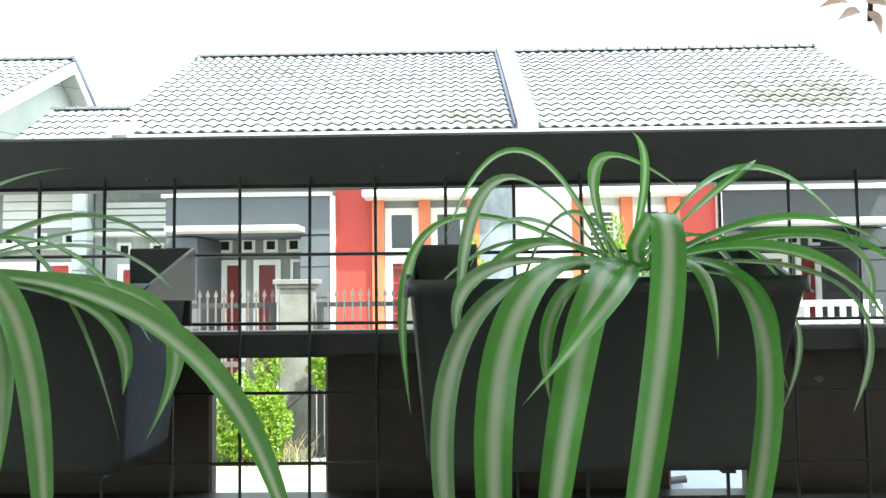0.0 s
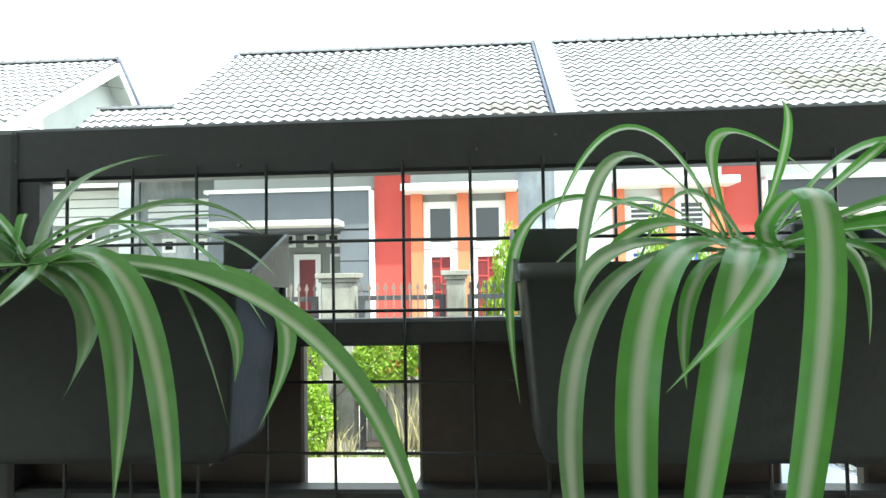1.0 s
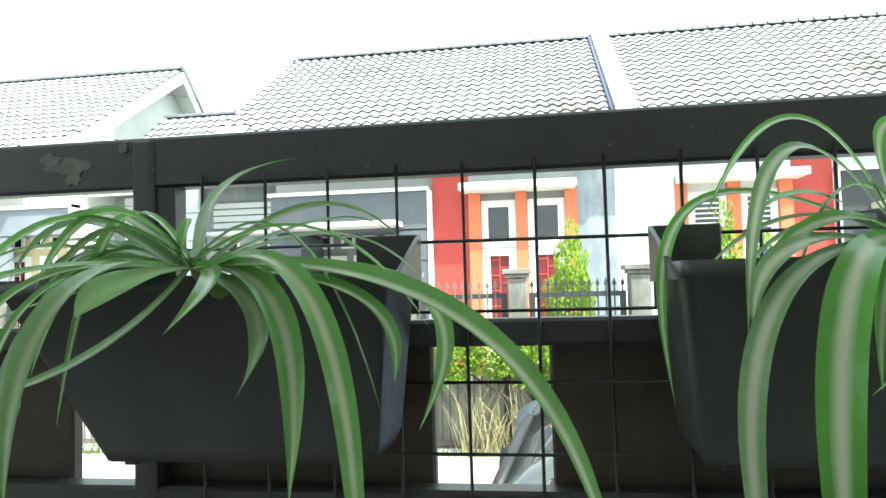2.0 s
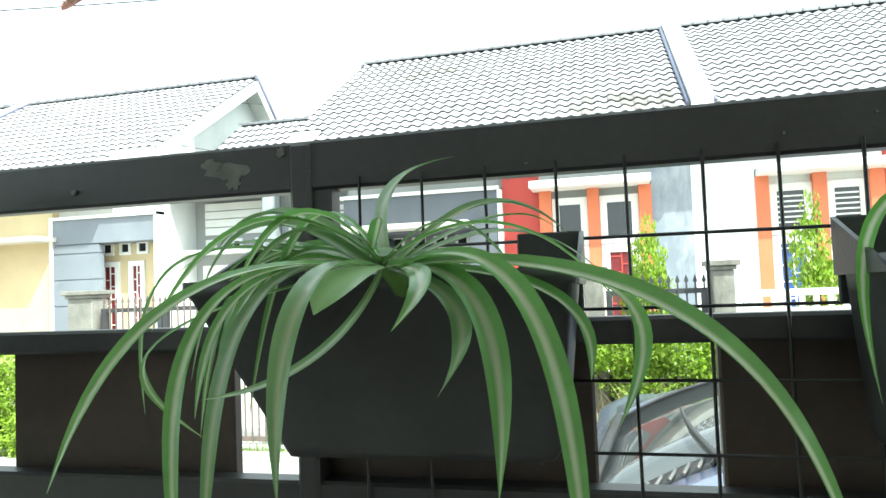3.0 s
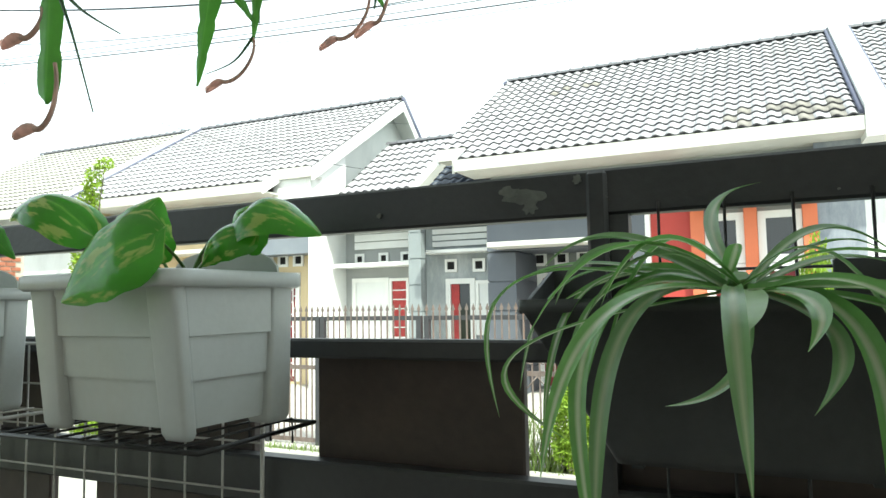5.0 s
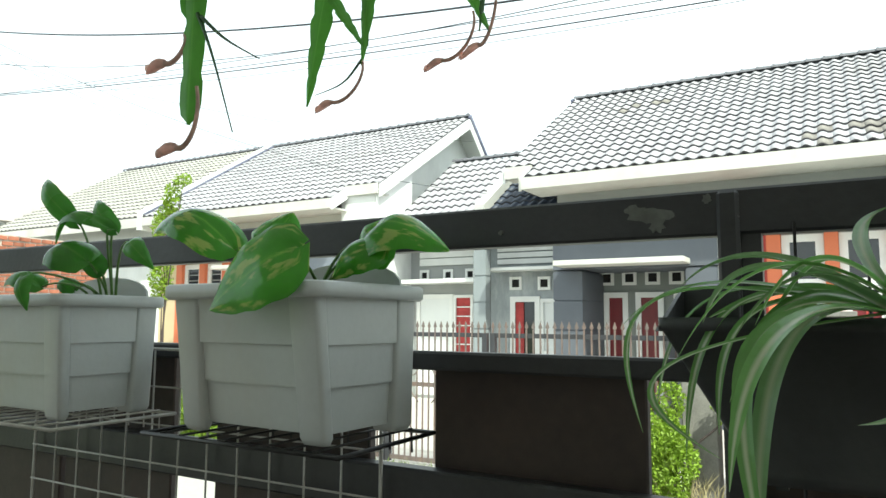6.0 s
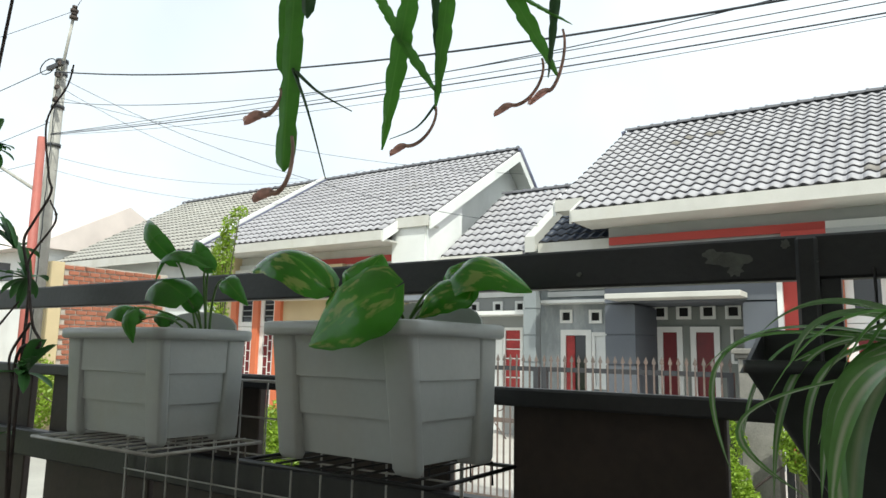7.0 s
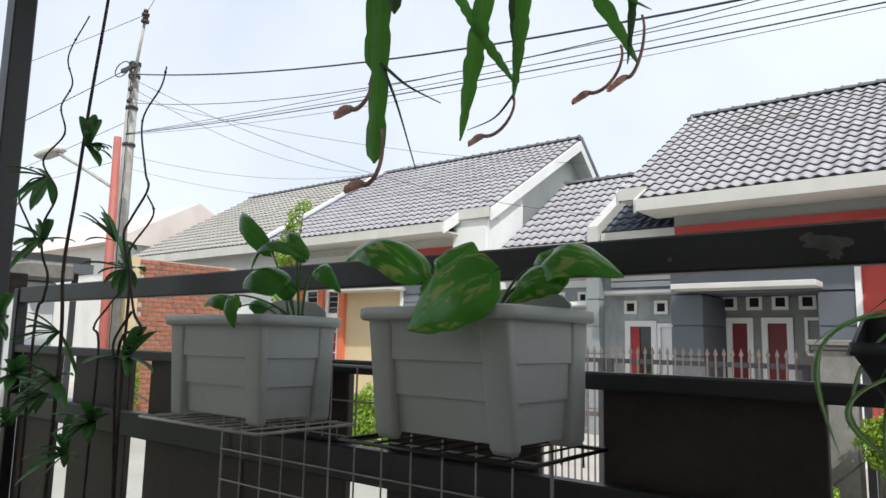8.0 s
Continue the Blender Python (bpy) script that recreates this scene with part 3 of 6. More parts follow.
# ---- white grid, shelves and pots ----
def wire_grid(x0, x1, z0, z1, y, step, label):
    g = thing("wire_grid", ((x0 + x1) / 2, y, z0), label, "wire grid", "white grids on the fence")
    nx, nz = round((x1 - x0) / step), round((z1 - z0) / step)
    for i in range(nx + 1):
        bm = bmesh.new()
        x = x0 + (x1 - x0) * i / nx
        tube(bm, [(x, y, z0), (x, y, z1)], 0.0022 if i in (0, nx) else 0.0013, 6)
        part("upright_wire", bm, WIRE_WHITE, g)
    for i in range(nz + 1):
        bm = bmesh.new()
        z = z0 + (z1 - z0) * i / nz
        tube(bm, [(x0, y - 0.0028, z), (x1, y - 0.0028, z)], 0.0022 if i in (0, nz) else 0.0013, 6)
        part("cross_wire", bm, WIRE_WHITE, g)
    return g


wire_grid(-1.229, -0.599, 1.132, 1.524, -0.018, 0.052, "white coated wire grid hung on the fence")


def wire_shelf(x0, x1, y0, y1, z, mat, label):
    s = thing("wire_shelf", ((x0 + x1) / 2, y1, z), label, "shelf", "wire shelves under the pots")
    bm = bmesh.new()
    tube(bm, [(x0, y1, z), (x0, y0, z), (x1, y0, z), (x1, y1, z), (x0, y1, z)], 0.0022, 6)
    part("frame", bm, mat, s)
    n = 9
    for i in range(1, n):
        bm = bmesh.new()
        x = x0 + (x1 - x0) * i / n
        tube(bm, [(x, y0, z + 0.002), (x, y1, z + 0.002), (x, y1 + 0.001, z - 0.022)], 0.0013, 5)
        part("bar", bm, mat, s)
    return s


wire_shelf(-1.192, -0.915, -0.186, -0.024, 1.4435, WIRE_WHITE, "white wire shelf that carries a white pot")
wire_shelf(-0.775, -0.530, -0.178, -0.024, 1.4515, WIRE_BLACK, "black wire shelf that carries a white pot")


def white_pot(rx0, rx1, ry0, ry1, zr, zb, inset, front_inset, label):
    """A square tapered pot with corner ribs, two step lines on each side and a broad rim."""
    p = thing("white_pot", ((rx0 + rx1) / 2, (ry0 + ry1) / 2, zb), label, "plant pot", "white pots on the fence")
    e, h = inset, zr - zb
    bm = bmesh.new()
    rows = []
    for t, o in ((0.0, -0.002), (0.30, -0.001), (0.303, 0.002), (0.31, 0.002), (0.58, 0.002), (0.583, 0.005), (0.59, 0.005), (0.97, 0.004)):
        k, kf = e * (1 - t) + 0.010 * t, front_inset * (1 - t) + 0.010 * t
        rows.append((rx0 + k - o + 0.0065, rx1 - k + o - 0.0065, ry0 + kf - o + 0.0065, ry1 - k + o - 0.0065, zb + 0.004 + (h - 0.004) * t, 0.012))
    loft(bm, rows)
    for f in bm.faces:
        f.smooth = False
    part("body", bm, POT_WHITE, p)
    for sx in (0, 1):
        for sy in (0, 1):
            bm = bmesh.new()
            rr = []
            for t in (0.0, 0.04, 0.96):
                k, kf = e * (1 - t) + 0.010 * t, front_inset * (1 - t) + 0.010 * t
                w, dp = 0.030 + 0.006 * t, 0.014 if sy == 0 else 0.030
                cx = rx0 + k if sx == 0 else rx1 - k - w
                cy = ry0 + kf if sy == 0 else ry1 - k - dp
                sh = 0.002 if t == 0 else 0
                rr.append((cx + sh, cx + w - sh, cy + sh, cy + dp - sh, zb - 0.004 + h * t, 0.0045))
            loft(bm, rr)
            part("corner_rib", bm, POT_WHITE, p)
    bm = bmesh.new()
    loft(bm, [(rx0 + 0.015, rx1 - 0.015, ry0 + 0.015, ry1 - 0.015, zr - 0.013, 0.012), (rx0 + 0.003, rx1 - 0.003, ry0 + 0.003, ry1 - 0.003, zr - 0.0145, 0.016), (rx0, rx1, ry0, ry1, zr - 0.012, 0.018),
              (rx0, rx1, ry0, ry1, zr - 0.002, 0.018), (rx0 + 0.003, rx1 - 0.003, ry0 + 0.003, ry1 - 0.003, zr, 0.016),
              (rx0 + 0.012, rx1 - 0.012, ry0 + 0.012, ry1 - 0.012, zr - 0.002, 0.012), (rx0 + 0.014, rx1 - 0.014, ry0 + 0.014, ry1 - 0.014, zr - 0.02, 0.012)], cap_bottom=False)
    part("rim", bm, POT_WHITE, p)
    bm = bmesh.new()                        # the raised rounded back plate
    n, mx, hw = 12, (rx0 + rx1) / 2, (rx1 - rx0) * 0.36
    front, back = [], []
    for k in range(n + 1):
        a = math.pi * k / n
        x, z = mx - hw * math.cos(a), zr - 0.008 + 0.036 * math.sin(a) ** 0.6
        front.append(bm.verts.new((x, ry1 - 0.010, z)))
        back.append(bm.verts.new((x, ry1 - 0.007, z)))
    bm.faces.new(front[::-1])
    bm.faces.new(back)
    for k in range(n):
        bm.faces.new((front[k], front[k + 1], back[k + 1], back[k]))
    part("back_plate", bm, POT_WHITE, p)
    bm = bmesh.new()
    loft(bm, [(rx0 + 0.02, rx1 - 0.02, ry0 + 0.02, ry1 - 0.02, zr - 0.03, 0.01), (rx0 + 0.02, rx1 - 0.02, ry0 + 0.02, ry1 - 0.02, zr - 0.018, 0.01)], cap_top=True)
    part("soil", bm, SOIL, p)
    return p


white_pot(-1.172, -0.934, -0.176, -0.024, 1.592, 1.451, 0.013, 0.018, "white plastic pot with corner ribs on a white wire shelf")
white_pot(-0.746, -0.535, -0.193, -0.027, 1.597, 1.461, 0.012, 0.027, "white plastic pot with corner ribs on a black wire shelf").rotation_euler[2] = -0.055


def heart(bm, base, tip, width, normal, curl=0.15):
    """A heart-shaped leaf from base to tip, facing normal."""
    uv = bm.loops.layers.uv.verify()
    base, tip, nrm = Vector(base), Vector(tip), Vector(normal)
    d = tip - base
    length = d.length
    d.normalize()
    s = d.cross(nrm).normalized()
    nn = s.cross(d).normalized()
    rows, n = [], 18
    for i in range(n + 1):
        t = i / n
        w = width * math.sin(math.pi * min(1, t ** 0.55 * 1.0)) ** 0.75 * (1 + 0.03 * math.sin(23 * t + 90 * length)) if 0 < t < 1 else 0.002
        back = -0.12 * length * (1 - t) ** 6
        row = []
        for u in (-1, -0.8, -0.55, -0.28, 0, 0.28, 0.55, 0.8, 1):
            lift = curl * (1.1 * length * math.sin(math.pi * t ** 0.8) - u * u * w * 0.9) + 0.12 * w * abs(u) * (1 - abs(u)) + 0.02 * w * math.sin(9 * t + 2 * u)
            row.append((bm.verts.new(base + d * (t * length + back * abs(u)) + s * (u * w / 2) + nn * lift), (u + 1) / 2, t))
        rows.append(row)
    for a, b in zip(rows, rows[1:]):
        for k in range(8):
            q = (a[k], a[k + 1], b[k + 1], b[k])
            f = bm.faces.new([v[0] for v in q])
            f.smooth = True
            for loop, v in zip(f.loops, q):
                loop[uv].uv = (v[1], v[2])
    return bm


def pothos(at, leaves, label, mat):
    """Leaves: (base x, z, tip x, z, y of both, width), each on a stem from the soil."""
    p = thing("pothos_plant", at, label, "plant", "pothos plants in white pots")
    for bx, bz, tx, tz, y0, y1, w in leaves:
        bm = bmesh.new()
        heart(bm, (bx, y0, bz), (tx, y1, tz), w, (0.3, -0.85, 0.45) if tz < bz - 0.02 else (0.3, -0.6, 0.75) if abs(tz - bz) < 0.03 else (0.35, -0.9, 0.2), curl=0.10 if y1 < -0.2 else 0.28)
        leaf = part("leaf", bm, mat, p)
        bm = bmesh.new()
        root = Vector(at) + Vector(((bx - at[0]) * 0.25, 0.01, 0.0))
        tube(bm, bezier(root, root + Vector((0, 0, 0.03)), Vector((bx, y0, bz)) + Vector((at[0] - bx, 0, 0.0)) * 0.3 + Vector((0, 0, 0.012)), (bx, y0, bz), 8), 0.0018, 6, 0.0012)
        part("stalk", bm, STEM, leaf)
    return p


pothos((-0.64, -0.105, 1.582), [
    (-0.688, 1.631, -0.802, 1.655, -0.150, -0.155, 0.056), (-0.664, 1.618, -0.640, 1.670, -0.120, -0.118, 0.068),
    (-0.566, 1.624, -0.655, 1.572, -0.192, -0.206, 0.078), (-0.572, 1.640, -0.482, 1.628, -0.085, -0.080, 0.062),
    (-0.578, 1.626, -0.540, 1.664, -0.075, -0.070, 0.046), (-0.545, 1.630, -0.600, 1.604, -0.098, -0.105, 0.040), (-0.668, 1.606, -0.672, 1.634, -0.145, -0.15, 0.034)],
    "variegated pothos with broad glossy leaves in a white pot", POTHOS)
pothos((-0.975, -0.10, 1.578), [
    (-0.994, 1.682, -1.065, 1.745, -0.120, -0.120, 0.028), (-0.917, 1.668, -0.956, 1.708, -0.12, -0.12, 0.025),
    (-0.912, 1.667, -1.021, 1.656, -0.13, -0.13, 0.024), (-0.888, 1.652, -0.845, 1.620, -0.12, -0.12, 0.026),
    (-0.940, 1.630, -1.022, 1.632, -0.14, -0.14, 0.056), (-1.08, 1.604, -1.150, 1.606, -0.11, -0.12, 0.034),
    (-0.968, 1.612, -0.957, 1.572, -0.192, -0.196, 0.022), (-0.955, 1.62, -0.99, 1.655, -0.11, -0.11, 0.03), (-1.04, 1.60, -1.075, 1.612, -0.09, -0.09, 0.026)],
    "young green pothos with long thin stalks in a white pot", POTHOS_GREEN)


# ---- cactus hanging from the porch roof ----
def cactus_strand(parent, top, tip, width, mat, seed, taper=1.0):
    """A flat stem with notched edges that hangs from top to a rounded tip."""
    r = random.Random(seed)
    bm = bmesh.new()
    uv = bm.loops.layers.uv.verify()
    top, tip = Vector(top), Vector(tip)
    n, rows = 84, []
    ang = r.uniform(-0.3, 0.3) + 0.5
    s = Vector((math.cos(ang), math.sin(ang), 0))
    for i in range(n + 1):
        t = i / n
        c = tip.lerp(top, t) + s * (0.010 * math.sin(3.0 * t + seed)) * t * (1 - t) * 3
        notch = (0.8, 0.9, 0.97, 1.0, 1.0)[i % 5]
        w = width * min(1, (t * (60 if taper == 1 else 26 / taper)) ** (0.5 if taper == 1 else 0.75) + 0.06) * notch
        rows.append([(bm.verts.new(c + s * (u * w / 2) + Vector((0, -0.0035 * (1 - abs(u)), 0))), (u + 1) / 2, t) for u in (-1, -0.4, 0, 0.4, 1)])
    for a, b in zip(rows, rows[1:]):
        for k in range(4):
            q = (a[k], a[k + 1], b[k + 1], b[k])
            f = bm.faces.new([v[0] for v in q])
            f.smooth = True
            for loop, v in zip(f.loops, q):
                loop[uv].uv = (v[1], v[2])
    return part("stem", bm, mat, parent)


def wilted_flower(parent, start, drop, tip):
    """A curved tube from the stem's edge that ends in a shrivelled bloom."""
    s, t = Vector(start), Vector(tip)
    bm = bmesh.new()
    mid = (s + t) / 2
    path = bezier(s, (s.x + 0.012, s.y, s.z - drop * 0.5), (t.x + (s.x - t.x) * 0.55, t.y, t.z - 0.012), t, 12)
    tube(bm, path, 0.0020, 7, 0.0034)
    fl = part("flower", bm, WILTED_TUBE, parent, "wilted pink flower on a curved tube")
    bm = bmesh.new()
    d = (path[-1] - path[-3]).normalized()
    r = random.Random(int(abs(t.x) * 1e4))
    n, rings = 9, []
    for k in range(n):                      # the closed, drooping bloom is a slim club
        u = k / (n - 1)
        c = t + d * (0.034 * u - 0.004) + Vector((0, 0, -0.016 * u * u))
        rad = 0.0030 + 0.0034 * math.sin(math.pi * min(1, u * 1.05)) ** 0.8 if u < 0.95 else 0.0016
        rings.append([bm.verts.new(c + Vector((rad * 0.5 * math.cos(a) * d.z, rad * math.cos(a), rad * math.sin(a))) + d * r.uniform(-0.0008, 0.0008)) for a in (2 * math.pi * q / 9 for q in range(9))])
    for a, b in zip(rings, rings[1:]):
        for q in range(9):
            bm.faces.new((a[q], a[(q + 1) % 9], b[(q + 1) % 9], b[q])).smooth = True
    bm.faces.new(rings[0])
    bm.faces.new(rings[-1][::-1])
    part("bloom", bm, WILTED, fl)
    for k in range(2):                      # loose shrivelled petals at its mouth
        q = t + d * 0.022 + Vector((0, 0, -0.006))
        e = q + d * r.uniform(0.002, 0.010) + Vector((r.uniform(-0.004, 0.004), 0.003 * (k * 2 - 1), -r.uniform(0.008, 0.014)))
        bm = bmesh.new()
        blade(bm, bezier(q, q + d * 0.006, e + Vector((0, 0, 0.004)), e, 6), 0.005, fold=0.4, twist=0.8)
        part("petal", bm, WILTED, fl)


cactus = thing("hanging_cactus", (-0.75, -0.02, 2.75), "flat-leaved cactus with wilted pink flowers hanging from the porch roof", "plant")
for i, (top, tip, w, m) in enumerate((((-0.787, -0.135, 2.75), (-0.778, -0.135, 1.774), 0.028, CACTUS), ((-0.822, -0.128, 2.75), (-0.797, -0.126, 1.90), 0.022, CACTUS),
                                      ((-0.742, -0.130, 2.75), (-0.757, -0.130, 1.962), 0.019, CACTUS_DARK),
                                      ((-0.715, 0.20, 2.75), (-0.905, 0.20, 1.905), 0.038, CACTUS), ((-1.05, 0.20, 2.38), (-0.791, 0.20, 1.980), 0.022, CACTUS),
                                      ((-0.86, 0.205, 2.60), (-0.789, 0.205, 1.985), 0.015, CACTUS_DARK), ((-0.735, 0.20, 2.75), (-0.797, 0.20, 1.955), 0.028, CACTUS),
                                      ((-0.985, 0.27, 2.70), (-0.611, 0.27, 1.995), 0.031, CACTUS), ((-0.555, 0.27, 2.75), (-0.629, 0.27, 2.000), 0.018, CACTUS_DARK),
                                      ((-0.80, 0.27, 2.26), (-0.587, 0.27, 2.078), 0.015, CACTUS))):
    cactus_strand(cactus, top, tip, w, m, i + 1, 1.0 if i < 3 else 4.5)
wilted_flower(cactus, (-0.766, -0.137, 1.815), 0.085, (-0.797, -0.137, 1.752))
wilted_flower(cactus, (-0.790, -0.137, 1.878), 0.015, (-0.822, -0.137, 1.852))
wilted_flower(cactus, (-0.797, 0.20, 1.965), 0.06, (-0.858, 0.20, 1.906))
wilted_flower(cactus, (-0.640, 0.27, 2.035), 0.07, (-0.697, 0.27, 1.968))
wilted_flower(cactus, (-0.604, 0.27, 2.075), 0.07, (-0.632, 0.27, 1.980))
for pts in (((-0.772, -0.135, 1.90), (-0.745, -0.136, 1.85), (-0.710, -0.136, 1.757)), ((-0.766, -0.135, 1.895), (-0.73, -0.135, 1.862), (-0.676, -0.135, 1.83)),
            ((-0.797, 0.20, 1.965), (-0.83, 0.20, 1.93), (-0.890, 0.20, 1.922))):
    bm = bmesh.new()
    tube(bm, bezier(pts[0], pts[1], pts[1], pts[2], 8), 0.0024, 5, 0.0007)
    part("shoot", bm, CACTUS_DARK, cactus)


# ---- wiry shrub at the end of the fence ----
def rosette(parent, at, aim, n, length, seed, spread=0.75):
    """A fan of oblong leaves from one point, about the direction aim."""
    r = random.Random(seed)
    at, aim = Vector(at), Vector(aim)
    for k in range(n):
        d = (aim + Vector((r.uniform(-1, 1), r.uniform(-1, 1), r.uniform(-1, 1))) * spread).normalized()
        ln = length * r.uniform(0.65, 1.1)
        bm = bmesh.new()
        blade(bm, bezier(at, at + d * ln * 0.4 + Vector((0, 0, 0.006)), at + d * ln * 0.8 + Vector((0, 0, 0.003)), at + d * ln - Vector((0, 0, 0.008)), 8), ln * 0.23, fold=0.3)
        part("leaf", bm, DARK_LEAF, parent)


def through_points(pts, y, n=7):
    """A smooth line through (x, z) points in the plane y."""
    p = [Vector((x, y, z)) for x, z in pts]
    p = [p[0] * 2 - p[1]] + p + [p[-1] * 2 - p[-2]]
    out = []
    for a, b, c, d in zip(p, p[1:], p[2:], p[3:]):
        for k in range(n):
            t = k / n
            out.append((b * 2 + (c - a) * t + (a * 2 - b * 5 + c * 4 - d) * t * t + (b * 3 - a - c * 3 + d) * t ** 3) / 2)
    return out + [p[-2]]


shrub = thing("wiry_shrub", (-1.65, -0.11, 0.2), "wiry shrub with bare twisting stems and dark leaf tufts", "shrub")
SHRUB_STEMS = ((((-1.66, 0.2), (-1.70, 0.9), (-1.683, 1.506), (-1.703, 1.69), (-1.679, 1.842), (-1.649, 2.042), (-1.608, 2.254), (-1.58, 2.42)), 0.0042, 0.0030),
               (((-1.74, 0.2), (-1.80, 1.0), (-1.809, 1.554), (-1.778, 1.632), (-1.767, 1.682), (-1.807, 1.733), (-1.816, 1.797), (-1.761, 1.861), (-1.849, 1.944), (-1.75, 1.989), (-1.781, 2.056), (-1.734, 2.098), (-1.768, 2.171), (-1.681, 2.238)), 0.0034, 0.0014),
               (((-1.832, 1.764), (-1.902, 1.819), (-1.955, 1.872), (-1.90, 1.905), (-1.825, 1.903)), 0.0024, 0.0020),
               (((-1.48, 0.2), (-1.42, 1.0), (-1.425, 1.45), (-1.423, 1.657), (-1.44, 1.701), (-1.46, 1.748), (-1.432, 1.779), (-1.384, 1.824), (-1.399, 1.86), (-1.424, 1.958), (-1.366, 2.011), (-1.351, 2.047)), 0.0032, 0.0014),
               (((-1.39, 0.2), (-1.40, 1.1), (-1.439, 1.521), (-1.361, 1.565), (-1.392, 1.602), (-1.42, 1.678), (-1.422, 1.717), (-1.351, 1.771), (-1.376, 1.81)), 0.0032, 0.0015),
               (((-1.392, 1.602), (-1.448, 1.548), (-1.43, 1.50)), 0.0026, 0.0020),
               (((-1.53, 0.2), (-1.53, 1.2), (-1.52, 1.524), (-1.547, 1.574), (-1.50, 1.611), (-1.455, 1.64)), 0.0028, 0.0016))
for i, (pts, r0, r1) in enumerate(SHRUB_STEMS):
    line = through_points(pts, -0.1 - 0.004 * (i % 3))
    bm = bmesh.new()
    tube(bm, line, r0, 7, r1)
    for k in range(9, len(line) - 2, 6):        # knots where twigs broke off
        bmesh.ops.create_icosphere(bm, subdivisions=1, radius=(r0 + r1) * 0.62, matrix=Matrix.Translation(line[k]))
    part("stem", bm, BARK, shrub)
for i, (x, z, aim) in enumerate(((-1.643, 1.944, (1, -0.2, 0.35)), (-1.825, 1.903, (-0.9, -0.2, -0.15)), (-1.815, 1.762, (0.5, -0.4, 0.2)), (-1.83, 1.765, (-1, -0.3, 0.15)), (-1.489, 1.735, (-0.5, -0.2, 0.7)), (-1.43, 1.679, (-1, -0.2, 0.3)),
                                 (-1.695, 1.562, (-0.7, -0.4, 0.1)), (-1.411, 1.520, (1, -0.3, 0.35)), (-1.70, 1.47, (0.2, -0.6, 0.0)), (-1.72, 1.44, (-0.8, -0.4, -0.2)), (-1.90, 1.47, (0.6, -0.4, 0.1)), (-2.03, 1.59, (0.7, -0.5, 0.1)),
                                 (-1.52, 1.40, (0.4, -0.6, 0.2)), (-1.9, 1.36, (0, -0.5, 0.3)), (-1.62, 1.33, (0.2, -0.6, 0.2)))):
    rosette(shrub, (x, -0.1, z), aim, 12, 0.088, 40 + i)

# ---- drooping red flower at the porch's edge ----
flower = thing("hanging_flower", (0.42, -0.1, 2.75), "thin hanging stem with a few wilted pink petals", "flower")
bm = bmesh.new()
tube(bm, [(0.43, -0.1, 2.75), (0.425, -0.1, 2.1), (0.4135, -0.1, 1.735), (0.4125, -0.1, 1.722)], 0.0016, 6)
part("stem", bm, BARK, flower)
for bx, bz, tx, tz in ((0.398, 1.735, 0.380, 1.7295), (0.405, 1.729, 0.391, 1.7215), (0.413, 1.728, 0.4165, 1.712), (0.412, 1.735, 0.424, 1.728)):
    bm = bmesh.new()
    heart(bm, (bx, -0.1, bz), (tx, -0.104, tz), 0.007, (0, -1, 0.4), 0.2)
    part("petal", bm, WILTED, flower)


# ---- the row of houses over the street ----
EAVE_Y, EAVE_Z, RIDGE_Y, RIDGE_Z = 10.6, 4.09, 15.1, 6.84
VERGE = -5.60         # the middle house's free gable edge
FRONT, INNER = 11.2, 12.5
SLOPE = math.atan2(RIDGE_Z - EAVE_Z, RIDGE_Y - EAVE_Y)
TILE_W = 0.205


def tile_mesh(name, mat):
    """One wavy roof tile with a thick lower edge: x across, y up the slope."""
    bm = bmesh.new()
    w, ln = TILE_W, 0.345
    prof = [(k / 7 * w, 0.021 * math.cos(2 * math.pi * (k / 7 - 0.32))) for k in range(8)]
    low = [bm.verts.new((x, 0.0, z + 0.032)) for x, z in prof]
    top = [bm.verts.new((x, ln, z)) for x, z in prof]
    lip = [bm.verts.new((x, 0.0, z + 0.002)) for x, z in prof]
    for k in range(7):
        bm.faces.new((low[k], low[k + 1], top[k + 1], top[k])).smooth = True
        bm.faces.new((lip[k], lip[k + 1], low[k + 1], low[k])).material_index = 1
    bm.faces.new((lip[0], low[0], top[0]))
    bm.faces.new((low[7], lip[7], top[7]))
    me = bpy.data.meshes.new(name)
    bm.to_mesh(me)
    bm.free()
    me.materials.append(mat)
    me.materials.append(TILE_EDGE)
    return me


TILES = {m.name: tile_mesh("tile", m) for m in (TILE, TILE_WARM, TILE_MOSS, TILE_BLUE)}


def cap_mesh():
    bm = bmesh.new()
    rings = []
    for x, r in ((0, 0.085), (0.30, 0.07), (0.30, 0.098), (0.345, 0.098)):
        rings.append([bm.verts.new((x, r * math.cos(a), r * math.sin(a) - 0.02)) for a in (math.pi * k / 6 for k in range(7))])
    for a, b in zip(rings, rings[1:]):
        for k in range(6):
            bm.faces.new((a[k], a[k + 1], b[k + 1], b[k]))
    bm.faces.new(rings[-1])
    me = bpy.data.meshes.new("ridge_cap")
    bm.to_mesh(me)
    bm.free()
    me.materials.append(RIDGE)
    return me


CAP = cap_mesh()


